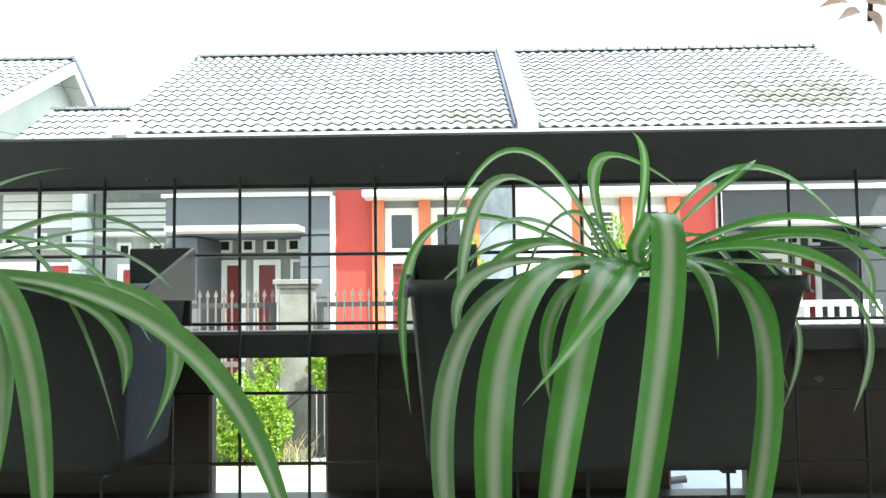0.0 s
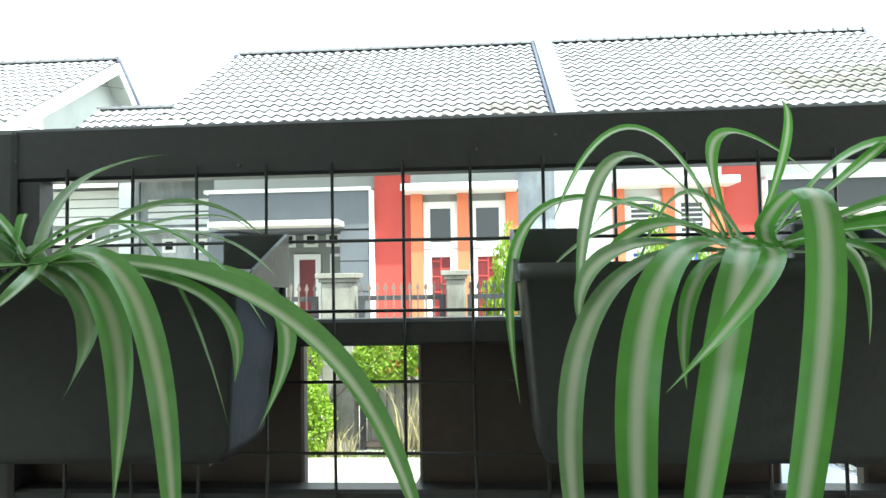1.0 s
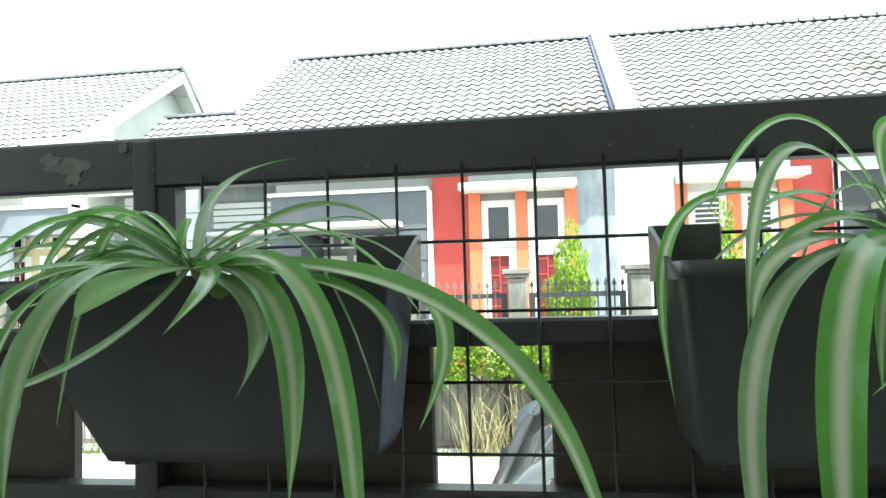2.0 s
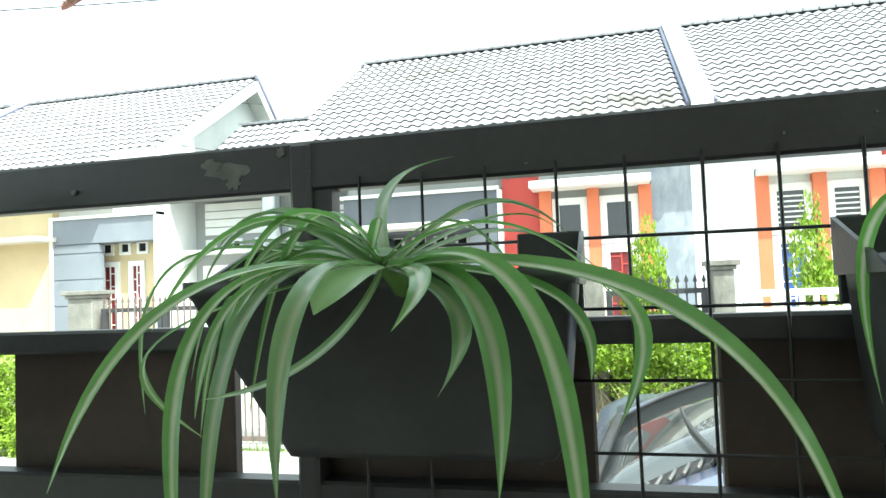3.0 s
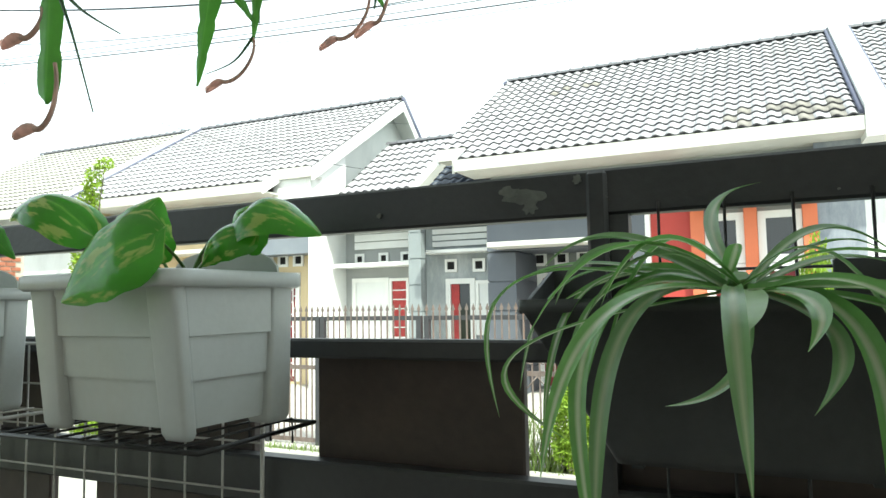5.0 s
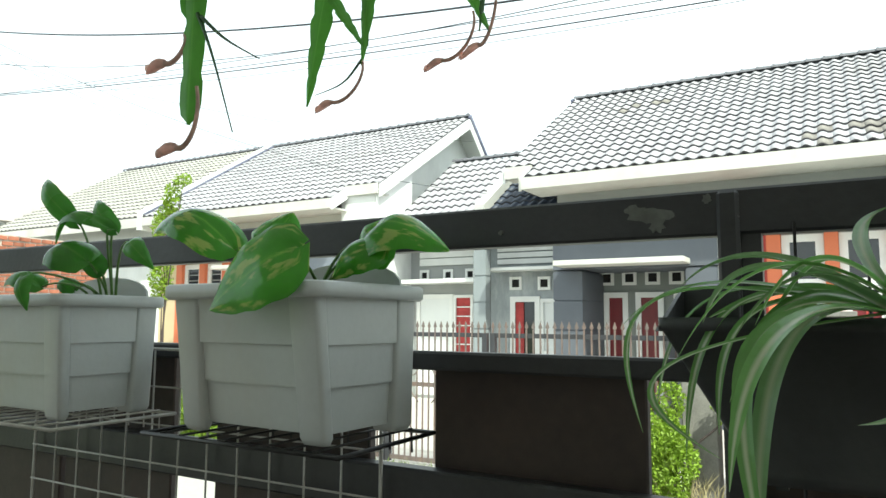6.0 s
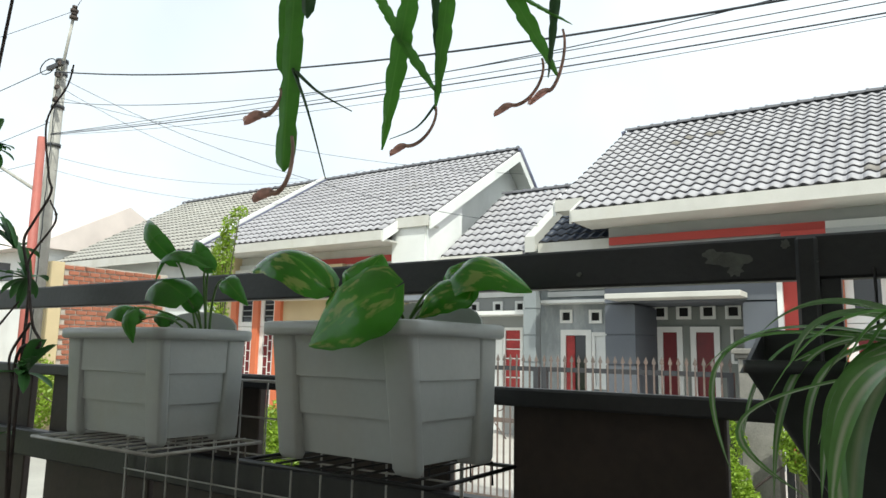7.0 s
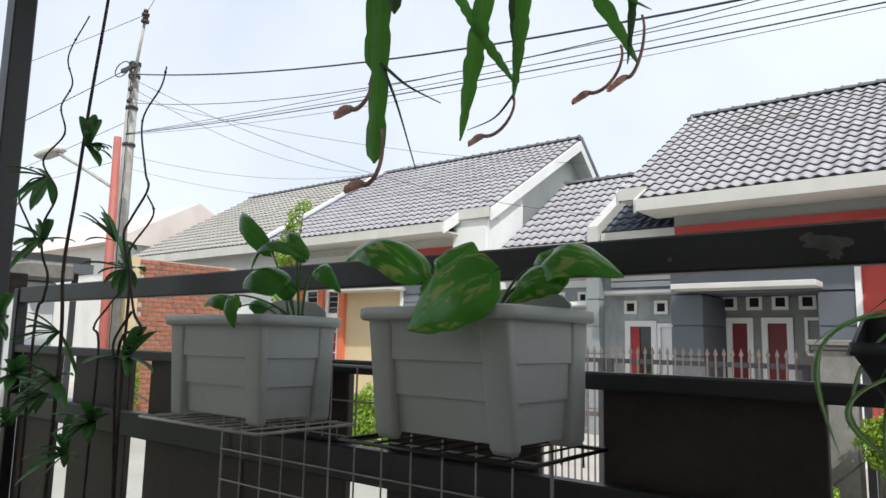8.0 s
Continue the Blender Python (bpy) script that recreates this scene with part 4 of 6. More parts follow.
def tiled_slope(house, x0, x1, y0, z0, y1, z1, mat, singles=300, notch=None, moss=(), caps=True, label=""):
    """A slab with tiles; the first tiles from the eave up are objects, the rest one mesh. notch: (x from, x to) of the two lowest rows."""
    ang = math.atan2(z1 - z0, y1 - y0)
    slope_len = math.hypot(z1 - z0, y1 - y0)
    rows = max(2, round(slope_len / 0.318))
    step = slope_len / rows
    cols = max(2, round((x1 - x0) / TILE_W))
    w = (x1 - x0) / cols
    bm = bmesh.new()
    ya = y0 + (2 * step * math.cos(ang) if notch else 0)
    za = z0 + (2 * step * math.sin(ang) if notch else 0)

    def slab(xa, xb, yl, zl, yh, zh):
        v = [bm.verts.new((x, y, z)) for x in (xa, xb) for y, z in ((yl, zl - 0.03), (yh, zh - 0.03), (yh, zh - 0.12), (yl, zl - 0.12))]
        for q in ((0, 1, 2, 3), (7, 6, 5, 4), (0, 4, 5, 1), (1, 5, 6, 2), (2, 6, 7, 3), (3, 7, 4, 0)):
            bm.faces.new([v[i] for i in q])
    slab(x0 + 0.02, x1, ya, za, y1, z1)
    if notch:
        slab(notch[0], notch[1], y0, z0, ya, za)
    roof = part("roof", bm, RIDGE, house, label)
    rest = bmesh.new()
    rnd = random.Random(int(abs(x0) * 100))
    count = 0
    src = {"TILE": TILES[mat.name], "MOSS": TILES[TILE_MOSS.name]}
    for r in range(rows):
        for c in range(cols):
            x = x0 + c * w
            if notch and r < 2 and not (notch[0] - 0.05 <= x <= notch[1] - w + 0.05):
                continue
            s = r * step
            mossy = any(a <= x <= b and lo <= r <= hi and rnd.random() < 0.6 for a, b, lo, hi in moss)
            m = (Matrix.Translation((x, y0 + s * math.cos(ang), z0 + s * math.sin(ang))) @ Matrix.Rotation(ang + rnd.uniform(-0.012, 0.012), 4, "X")
                 @ Matrix.Rotation(rnd.uniform(-0.006, 0.006), 4, "Z") @ Matrix.Diagonal((w / TILE_W, 1, 1, 1)))
            if count < singles:
                piece("tile", src["MOSS" if mossy else "TILE"], m, roof)
                count += 1
            else:
                n0 = len(rest.faces)
                rest.from_mesh(src["TILE"])
                rest.verts.ensure_lookup_table()
                for v in rest.verts[-24:]:
                    v.co = m @ v.co
                if mossy:
                    rest.faces.ensure_lookup_table()
                    for f in rest.faces[n0:]:
                        if f.material_index == 0:
                            f.material_index = 2
    if len(rest.faces):
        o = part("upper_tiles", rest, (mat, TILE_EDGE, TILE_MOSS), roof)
        tagged(o, kind="stuff")
    else:
        rest.free()
    if caps:
        n = int((x1 - x0) / 0.315)
        for k in range(n + 1):
            piece("ridge_cap", CAP, Matrix.Translation((x0 + (x1 - x0 - 0.33) * k / n, y1 + 0.02, z1 + 0.05)), roof)
    return roof


def framed(house, name, x0, x1, y, z0, z1, fw, leaf_mat, label="", bars=0, lattice=None):
    """A door or window set in a wall plane y: white frame, recessed leaf, glazing bars."""
    bm = bmesh.new()
    d0, d1 = y - 0.05, y + 0.06
    box(bm, x0, x0 + fw, d0, d1, z0, z1)
    box(bm, x1 - fw, x1, d0, d1, z0, z1)
    box(bm, x0 + fw, x1 - fw, d0, d1, z1 - fw, z1)
    if name == "window":
        box(bm, x0 + fw, x1 - fw, d0, d1, z0, z0 + fw)
    fr = part(name, bm, WHITE_TRIM, house, label)
    boxed("pane" if name == "window" else "leaf", (x0 + fw, x1 - fw, y - 0.012, y + 0.02, z0 + (fw if name == "window" else 0), z1 - fw), leaf_mat, fr)
    if bars:
        bm = bmesh.new()
        for k in range(1, bars + 1):
            z = z0 + fw + (z1 - z0 - 2 * fw) * k / (bars + 1)
            box(bm, x0 + fw, x1 - fw, y - 0.03, y - 0.016, z - 0.012, z + 0.012)
        part("glazing_bars", bm, WHITE_TRIM if bars > 4 else GREY_WARM, fr)
    if lattice:
        bm = bmesh.new()
        mx = (x0 + x1) / 2
        box(bm, mx - 0.012, mx + 0.012, y - 0.028, y - 0.015, z0 + 0.1, z1 - fw)
        r = random.Random(int((x0 + 50) * 100))
        z = z0 + 0.25
        k = 0
        while z < z1 - fw - 0.06:
            a, b = (x0 + fw, mx) if k % 2 else (mx, x1 - fw)
            box(bm, a, b, y - 0.027, y - 0.015, z - 0.011, z + 0.011)
            z += 0.13
            k += 1
        part("lattice", bm, lattice, fr)
    return fr


def vent(house, x, y, z, s=0.27):
    bm = bmesh.new()
    h, t = s / 2, 0.055
    for d in ((x - h, x + h, z + h - t, z + h), (x - h, x + h, z - h, z - h + t), (x - h, x - h + t, z - h + t, z + h - t), (x + h - t, x + h, z - h + t, z + h - t)):
        box(bm, d[0], d[1], y - 0.04, y + 0.01, d[2], d[3])
    f = part("vent", bm, WHITE_TRIM, house)
    boxed("opening", (x - h + t, x + h - t, y - 0.012, y + 0.005, z - h + t, z + h - t), DARK_HOLE, f)


def gable_body(house, x0, x1, mat, y0=INNER, y1=17.6):
    """The house's body under the roof, with gable ends."""
    bm = bmesh.new()
    prof = [(y0, GZ), (y1, GZ), (y1, 4.5), (RIDGE_Y, RIDGE_Z - 0.2), (y0, EAVE_Z + (y0 - EAVE_Y) * math.tan(SLOPE) - 0.2)]
    a = [bm.verts.new((x0, y, z)) for y, z in prof]
    b = [bm.verts.new((x1, y, z)) for y, z in prof]
    bm.faces.new(a)
    bm.faces.new(b[::-1])
    for k in range(5):
        bm.faces.new((a[k], b[k], b[(k + 1) % 5], a[(k + 1) % 5]))
    bmesh.ops.recalc_face_normals(bm, faces=bm.faces)
    return part("body", bm, mat, house)


def grooved(house, x0, x1, y0, y1, z0, z1, mat, step=0.52):
    """A rendered pier with recessed joints."""
    bm = bmesh.new()
    rows, z = [], z0
    while z < z1 - 0.02:
        top = min(z + step, z1)
        for zz, e in ((z, 0), (top - 0.025, 0), (top - 0.024, 0.018), (top - 0.001, 0.018)):
            rows.append((x0 + e, x1 - e, y0 + e, y1, zz, 0.004))
        z = top
    loft(bm, rows, cap_top=True)
    for f in bm.faces:
        f.smooth = False
    part("pier", bm, mat, house)


def back_slope(house, x0, x1):
    bm = bmesh.new()
    v = [bm.verts.new((x, y, z)) for x in (x0, x1) for y, z in ((RIDGE_Y, RIDGE_Z), (18.2, 4.0), (18.2, 3.88), (RIDGE_Y, RIDGE_Z - 0.12))]
    for q in ((0, 1, 2, 3), (7, 6, 5, 4), (0, 4, 5, 1), (1, 5, 6, 2), (2, 6, 7, 3), (3, 7, 4, 0)):
        bm.faces.new([v[i] for i in q])
    part("rear_roof", bm, RIDGE, house)


def barge(house, x, toward, y0, z0, soffit=0.0):
    """Sloping white board under the verge, with the fascia's return."""
    bm = bmesh.new()
    for (ya, za), (yb, zb) in (((y0, z0), (RIDGE_Y, RIDGE_Z)), ((RIDGE_Y, RIDGE_Z), (18.2, 4.0))):
        v = [bm.verts.new((xx, y, z)) for xx in (x, x + 0.06 * toward) for y, z in ((ya, za - 0.05), (yb, zb - 0.05), (yb, zb - 0.31), (ya, za - 0.31))]
        for q in ((0, 1, 2, 3), (7, 6, 5, 4), (0, 4, 5, 1), (1, 5, 6, 2), (2, 6, 7, 3), (3, 7, 4, 0)):
            bm.faces.new([v[i] for i in q])
    bmesh.ops.recalc_face_normals(bm, faces=bm.faces)
    part("barge_board", bm, WHITE, house)
    if soffit:
        bm = bmesh.new()
        for (ya, za), (yb, zb) in (((y0, z0), (RIDGE_Y, RIDGE_Z)), ((RIDGE_Y, RIDGE_Z), (18.2, 4.0))):
            v = [bm.verts.new((xx, y, z)) for xx in (x - 0.002 * toward, x - soffit * toward) for y, z in ((ya, za - 0.135), (yb, zb - 0.135), (yb, zb - 0.165), (ya, za - 0.165))]
            for q in ((0, 1, 2, 3), (7, 6, 5, 4), (0, 4, 5, 1), (1, 5, 6, 2), (2, 6, 7, 3), (3, 7, 4, 0)):
                bm.faces.new([v[i] for i in q])
        bmesh.ops.recalc_face_normals(bm, faces=bm.faces)
        part("verge_lining", bm, WHITE, house)
    bm = bmesh.new()
    for (ya, za), (yb, zb) in (((RIDGE_Y, RIDGE_Z), (18.2, 4.0)),):
        tube(bm, [(x + 0.05 * toward, ya, za + 0.03), (x + 0.05 * toward, yb, zb + 0.03)], 0.06, 6)
    part("verge_tiles", bm, VERGE_BLUE, house)


def street_house(mx, sign, label, c, notch_w, singles, tile, moss=(), porch=(-4.70, -4.16, -2.41, -1.90), head=2.46,
                 vents=(-4.09, -3.66, -3.23, -2.80), doors=((-4.15, -3.69), (-3.55, -3.04)), canopy=(-4.50, -2.33, 2.50), back=INNER - 0.04, deep=INNER):
    """A house of the row, drawn for the middle one and mirrored by sign about mx/2."""
    X = lambda x: x if sign > 0 else mx - x
    span = lambda a, b: (min(X(a), X(b)), max(X(a), X(b)))
    h = thing("house", (X(-2.0), 14.0, GZ), label, "house", "row of houses over the street")
    # body and roof
    gable_body(h, *span(c.get("gable", -4.72), 1.24), c["inner"])
    r0, r1 = span(VERGE, 1.24)
    n0, n1 = span(VERGE + notch_w, 1.24)
    tiled_slope(h, r0, r1, EAVE_Y, EAVE_Z, RIDGE_Y, RIDGE_Z, tile, singles, notch=(n0, n1), moss=moss)
    back_slope(h, r0, r1)
    barge(h, X(VERGE), -sign, EAVE_Y + 0.52, EAVE_Z + 0.34, c.get("gable", VERGE) - VERGE)
    boxed("fascia", (n0, n1, EAVE_Y - 0.035, EAVE_Y - 0.003, EAVE_Z - 0.22, EAVE_Z - 0.012), CREAM_TRIM, h, "off-white fascia board under the eave")
    boxed("soffit", (n0, n1, EAVE_Y - 0.0, FRONT + 0.3, EAVE_Z - 0.215, EAVE_Z - 0.18), CREAM_TRIM, h)
    boxed("verge_fascia", (*span(VERGE, VERGE + notch_w), EAVE_Y + 0.47, EAVE_Y + 0.50, EAVE_Z + 0.10, EAVE_Z + 0.32), CREAM_TRIM, h)
    boxed("verge_soffit", (*span(VERGE, VERGE + 0.03 + notch_w), EAVE_Y + 0.56, FRONT + 0.3, EAVE_Z + 0.10, EAVE_Z + 0.14), CREAM_TRIM, h)
    bm = bmesh.new()                        # short sloping board where the eave steps back
    rise = 0.55 * math.tan(SLOPE)
    v = [bm.verts.new((x, y, z)) for x in span(VERGE - 0.05 + notch_w, VERGE - 0.002 + notch_w) for y, z in
         ((EAVE_Y + 0.0, EAVE_Z - 0.25), (EAVE_Y + 0.58, EAVE_Z - 0.25 + rise), (EAVE_Y + 0.58, EAVE_Z + rise - 0.01), (EAVE_Y + 0.0, EAVE_Z - 0.01))]
    for q in ((0, 1, 2, 3), (7, 6, 5, 4), (0, 4, 5, 1), (1, 5, 6, 2), (2, 6, 7, 3), (3, 7, 4, 0)):
        bm.faces.new([v[i] for i in q])
    bmesh.ops.recalc_face_normals(bm, faces=bm.faces)
    part("verge_return", bm, WHITE if c.get("end") else CREAM_TRIM, h)
    # parting wall between two roofs
    bm = bmesh.new()
    wx0, wx1 = span(1.24, 1.40)
    prof = [(EAVE_Y - 0.05, EAVE_Z - 0.32), (EAVE_Y - 0.05, EAVE_Z + 0.14), (RIDGE_Y, RIDGE_Z + 0.16), (18.2, 4.2), (18.2, GZ), (FRONT, GZ), (FRONT, EAVE_Z - 0.32)]
    a, b = [bm.verts.new((wx0, y, z)) for y, z in prof], [bm.verts.new((wx1, y, z)) for y, z in prof]
    bm.faces.new(a)
    bm.faces.new(b[::-1])
    for k in range(len(prof)):
        bm.faces.new((a[k], b[k], b[(k + 1) % len(prof)], a[(k + 1) % len(prof)]))
    bmesh.ops.recalc_face_normals(bm, faces=bm.faces)
    part("parting_wall", bm, WHITE, h)
    bm = bmesh.new()
    tube(bm, [(X(1.20), EAVE_Y, EAVE_Z + 0.05), (X(1.20), RIDGE_Y, RIDGE_Z + 0.06)], 0.038, 6)
    part("flashing", bm, VERGE_BLUE, h, "blue-grey roof flashing")
    # upper wall and its band
    pa, pb, pc, pd = porch
    boxed("upper_wall", (*span(pb if c.get("end") else -4.70, 1.24), FRONT + 0.25, INNER, 3.18, EAVE_Z + 0.10), c["upper"], h)
    boxed("band", (*span(c.get("band", -4.68), -1.2), FRONT + 0.19, FRONT + 0.25, 3.54, 3.68), RED, h, "red painted band")
    boxed("white_band", (*span(-1.2, 1.24), FRONT + 0.19, FRONT + 0.25, 3.54, 3.68), WHITE, h)
    # porch block with a recess
    if c.get("end"):
        for name, ends, base in (("end_wall", span(pa, pb), GZ), ("end_block", span(pb, c["block"]), 3.186)):      # its top follows the roof
            bm = bmesh.new()
            top = lambda y: EAVE_Z + (y - EAVE_Y) * math.tan(SLOPE) - 0.13
            y0 = FRONT - (0.02 if base < 1 else 0.05)
            prof = [(y0, base), (INNER, base), (INNER, top(INNER)), (y0, top(y0))]
            a, b = [bm.verts.new((ends[0], y, z)) for y, z in prof], [bm.verts.new((ends[1], y, z)) for y, z in prof]
            bm.faces.new(a)
            bm.faces.new(b[::-1])
            for k in range(4):
                bm.faces.new((a[k], b[k], b[(k + 1) % 4], a[(k + 1) % 4]))
            bmesh.ops.recalc_face_normals(bm, faces=bm.faces)
            part(name, bm, c["end"], h)
    else:
        grooved(h, *span(pa, pb), FRONT, INNER, GZ, head, c["pier"])
    grooved(h, *span(pc, pd), FRONT, deep, GZ, head, c["pier"])
    boxed("porch_front", [(*span(pb if c.get("end") else pa, pd), FRONT, INNER, head + 0.01, 3.12)], c["pier"], h)
    boxed("coping", (*span((pb if c.get("end") else pa) - 0.06, pd + 0.04), FRONT - 0.06, FRONT + 0.25, 3.12, 3.18), WHITE_TRIM, h)
    boxed("corner_trim", (*span(pd, pd + 0.08), FRONT - 0.02, FRONT + 0.10, GZ, 3.12), WHITE_TRIM, h)
    boxed("canopy", (*span(canopy[0], canopy[1]), FRONT - 0.55, FRONT, canopy[2], canopy[2] + 0.09), CREAM_TRIM, h, "mossy concrete canopy slab", bevel=0.008)
    boxed("recess_wall", (*span(pb, pc if deep == INNER else pd), back, INNER, GZ, head), c["recess"], h)
    for x in vents:
        vent(h, X(x), back, head - 0.09)
    for d0, d1 in doors:
        framed(h, "door", *span(d0, d1), back, GZ + 0.1, head - 0.36, 0.10, DOOR_RED, "dark red door in a white frame", lattice=WHITE_TRIM if c.get("end") else None)
    if not c.get("end"):
        framed(h, "window", *span(-2.86, -2.56), INNER - 0.04, 1.45, 2.1, 0.05, GREEN_GREY)
    # coloured bay
    boxed("link_wall", (*span(pd + 0.08, -1.19), FRONT + 0.08, INNER, GZ, 3.54), c.get("link", RED), h)
    boxed("bay_wall", (*span(-1.19, 0.62), FRONT + 0.14, INNER, GZ, 3.04), c["upper"], h)
    for x0, x1 in ((-1.19, -0.99), (-0.40, -0.21), (0.42, 0.62)):
        boxed("pilaster", (*span(x0, x1), FRONT - 0.02, FRONT + 0.14, GZ, 3.03), ORANGE, h, "orange pilaster")
    boxed("bay_canopy", (*span(-1.30, 0.60), FRONT - 0.5, FRONT + 0.14, 3.03, 3.15), WHITE_TRIM, h, "white concrete canopy slab", bevel=0.01)
    boxed("bay_head", (*span(-1.19, 0.62), FRONT + 0.05, FRONT + 0.25, 3.15, 3.54), c["upper"], h)
    for x0, x1 in ((-0.985, -0.405), (-0.205, 0.415)):
        framed(h, "window", *span(x0, x1), FRONT + 0.12, 2.10, 2.90, 0.115, PANE, "white window with dark glass", bars=c["bars"])
        framed(h, "door", *span(x0, x1), FRONT + 0.12, GZ + 0.1, 2.09, 0.13, c["door"], "lattice door in a white frame", lattice=c["lattice"])
    boxed("side_wall", (*span(0.62, 1.24), FRONT, INNER, GZ, 3.9), c["side"], h)
    return h


street_house(0, 1, "grey tiled house with slate porch, red wall and orange bay",
             dict(inner=GREY_BLUE, upper=GREY_WARM, pier=GREY_DARK, recess=GREEN_GREY, side=PEELING_BLUE, door=DOOR_RED, lattice=RED, bars=0),
             0.55, 300, TILE, moss=((-0.8, 1.0, 0, 2), (-4.2, -3.2, 11, 12)))
street_house(2.80, -1, "grey tiled house with white wall, orange bay and blue doors",
             dict(inner=WHITE, upper=WHITE, pier=SLATE_SHADED, recess=SLATE_SHADED, side=WHITE, door=DOOR_BLUE, lattice=WHITE_TRIM, bars=6),
             0.55, 300, TILE, moss=((5.2, 7.5, 3, 7),))
street_house(-14.10, -1, "white and grey house with tiled gable roof and cream porch",
             dict(inner=WHITE, upper=CREAM_TRIM, pier=GREY_BLUE, recess=CREAM, side=CREAM, end=WHITE, block=-4.60, gable=-5.19, band=-4.60, link=CREAM, door=DOOR_RED, lattice=WHITE_TRIM, bars=3),
             0.85, 300, TILE, porch=(-5.54, -5.48, -4.22, -3.14), head=2.62, vents=(-4.86, -4.45, -4.04), doors=((-4.90, -4.53), (-4.31, -3.86)), canopy=(-3.23, -1.2, 2.70), back=11.7, deep=FRONT + 0.15)

# far house beyond the white one
far = thing("house", (-18.0, 14.0, GZ), "far house of the row with weathered roof tiles", "house", "row of houses over the street")
gable_body(far, -22.3, -15.50, WHITE)
tiled_slope(far, -22.6, -15.50, EAVE_Y, EAVE_Z, RIDGE_Y, RIDGE_Z, TILE_WARM, 300)
back_slope(far, -22.6, -15.50)
barge(far, -22.6, -1, EAVE_Y, EAVE_Z)
boxed("fascia", (-22.6, -15.50, EAVE_Y - 0.035, EAVE_Y - 0.003, EAVE_Z - 0.25, EAVE_Z - 0.012), CREAM_TRIM, far)
boxed("front_wall", (-22.3, -15.50, FRONT, INNER, GZ, EAVE_Z - 0.1), WHITE, far)
framed(far, "window", -20.4, -19.0, FRONT, 1.0, 2.3, 0.1, PANE, bars=3)

# the low links between the middle house and the white one
link = thing("house_annex", (-5.6, 12.8, GZ), "peeling grey side porch with a dark blue tiled roof", "annex", "annexes")
boxed("wall", (-6.58, -4.70, INNER, INNER + 0.2, GZ, 3.75), PEELING, link)
boxed("slab", (-6.50, -4.72, INNER - 0.5, INNER, 2.56, 2.62), WHITE_TRIM, link)
for k in range(4):
    boxed("louvre", (-6.40, -5.1, INNER - 0.06, INNER, 2.72 + 0.13 * k, 2.82 + 0.13 * k), WHITE_TRIM, link)
vent(link, -6.0, INNER, 2.32)
vent(link, -5.38, INNER, 2.31)
framed(link, "door", -6.12, -5.47, INNER, GZ + 0.1, 2.05, 0.11, PANE, "white framed door with a red curtain")
boxed("curtain", (-6.0, -5.82, INNER - 0.035, INNER - 0.02, GZ + 0.1, 1.93), CURTAIN, link)
framed(link, "window", -5.46, -5.05, INNER, 0.9, 2.0, 0.07, WHITE)
tiled_slope(link, -6.26, -4.62, 11.75, 3.74, 14.3, 5.40, TILE_BLUE, 60, caps=True)
boxed("fascia", (-6.26, -4.62, 11.715, 11.747, 3.50, 3.73), CREAM_TRIM, link)
grooved(link, -6.54, -6.27, 11.63, 11.85, GZ, 3.53, PEELING)
bm = bmesh.new()
v = [bm.verts.new((x, y, z)) for x in (-6.50, -6.28) for y, z in ((11.6, 3.55), (14.4, 5.4), (14.4, 5.66), (11.6, 3.86))]
for q in ((0, 1, 2, 3), (7, 6, 5, 4), (0, 4, 5, 1), (1, 5, 6, 2), (2, 6, 7, 3), (3, 7, 4, 0)):
    bm.faces.new([v[i] for i in q])
part("dividing_wall", bm, PALE_BLUE, link)

link2 = thing("house_annex", (-7.5, 12.8, GZ), "white side porch with garage door and pale tiled roof", "annex", "annexes")
boxed("wall", (-8.60, -6.62, INNER, INNER + 0.2, GZ, 3.7), GREY_WARM, link2)
boxed("slab", (-8.50, -6.64, INNER - 0.6, INNER, 2.34, 2.42), WHITE_TRIM, link2)
for k in range(4):
    boxed("louvre", (-8.3, -6.75, INNER - 0.06, INNER, 2.75 + 0.17 * k, 2.9 + 0.17 * k), WHITE_TRIM, link2)
for x in (-8.19, -7.59, -7.05):
    vent(link2, x, INNER, 2.54, 0.24)
framed(link2, "garage_door", -8.38, -7.46, INNER, GZ + 0.1, 2.12, 0.09, WHITE, "white panelled garage door")
framed(link2, "window", -7.45, -6.98, INNER, 0.8, 2.1, 0.06, CURTAIN, bars=5)
tiled_slope(link2, -8.50, -6.49, 11.6, 3.58, 14.3, 5.45, TILE, 100)
boxed("fascia", (-8.50, -6.545, 11.565, 11.597, 3.35, 3.57), CREAM_TRIM, link2)

# ---- brick side wall, with each brick proud of the joints ----
wall_b = thing("brick_wall", (-14.55, 7.9, GZ), "unplastered red brick wall with pale mortar joints", "wall")
mort = boxed("mortar", (-14.62, -14.47, 6.7, 9.1, GZ, 3.19), MORTAR, wall_b)
boxed("end_pier", (-14.66, -14.42, 6.45, 6.7, GZ, 3.22), CREAM, wall_b, "cream plastered pier")
bm = bmesh.new()
box(bm, 0, 0.03, 0, 0.198, 0, 0.074)
brick_me = bpy.data.meshes.new("brick")
bm.to_mesh(brick_me)
bm.free()
brick_me.materials.append(BRICK)
rr = random.Random(5)
made = 0
for row in range(32):
    z = 3.09 - row * 0.101
    if made > 330:
        break
    for k in range(11):
        y = 6.71 + (k + (0.5 if row % 2 else 0)) * 0.222
        if y + 0.205 > 9.1:
            continue
        piece("brick", brick_me, Matrix.Translation((-14.475 + rr.uniform(-0.006, 0.004), y, z + rr.uniform(-0.005, 0.005))), mort)
        made += 1


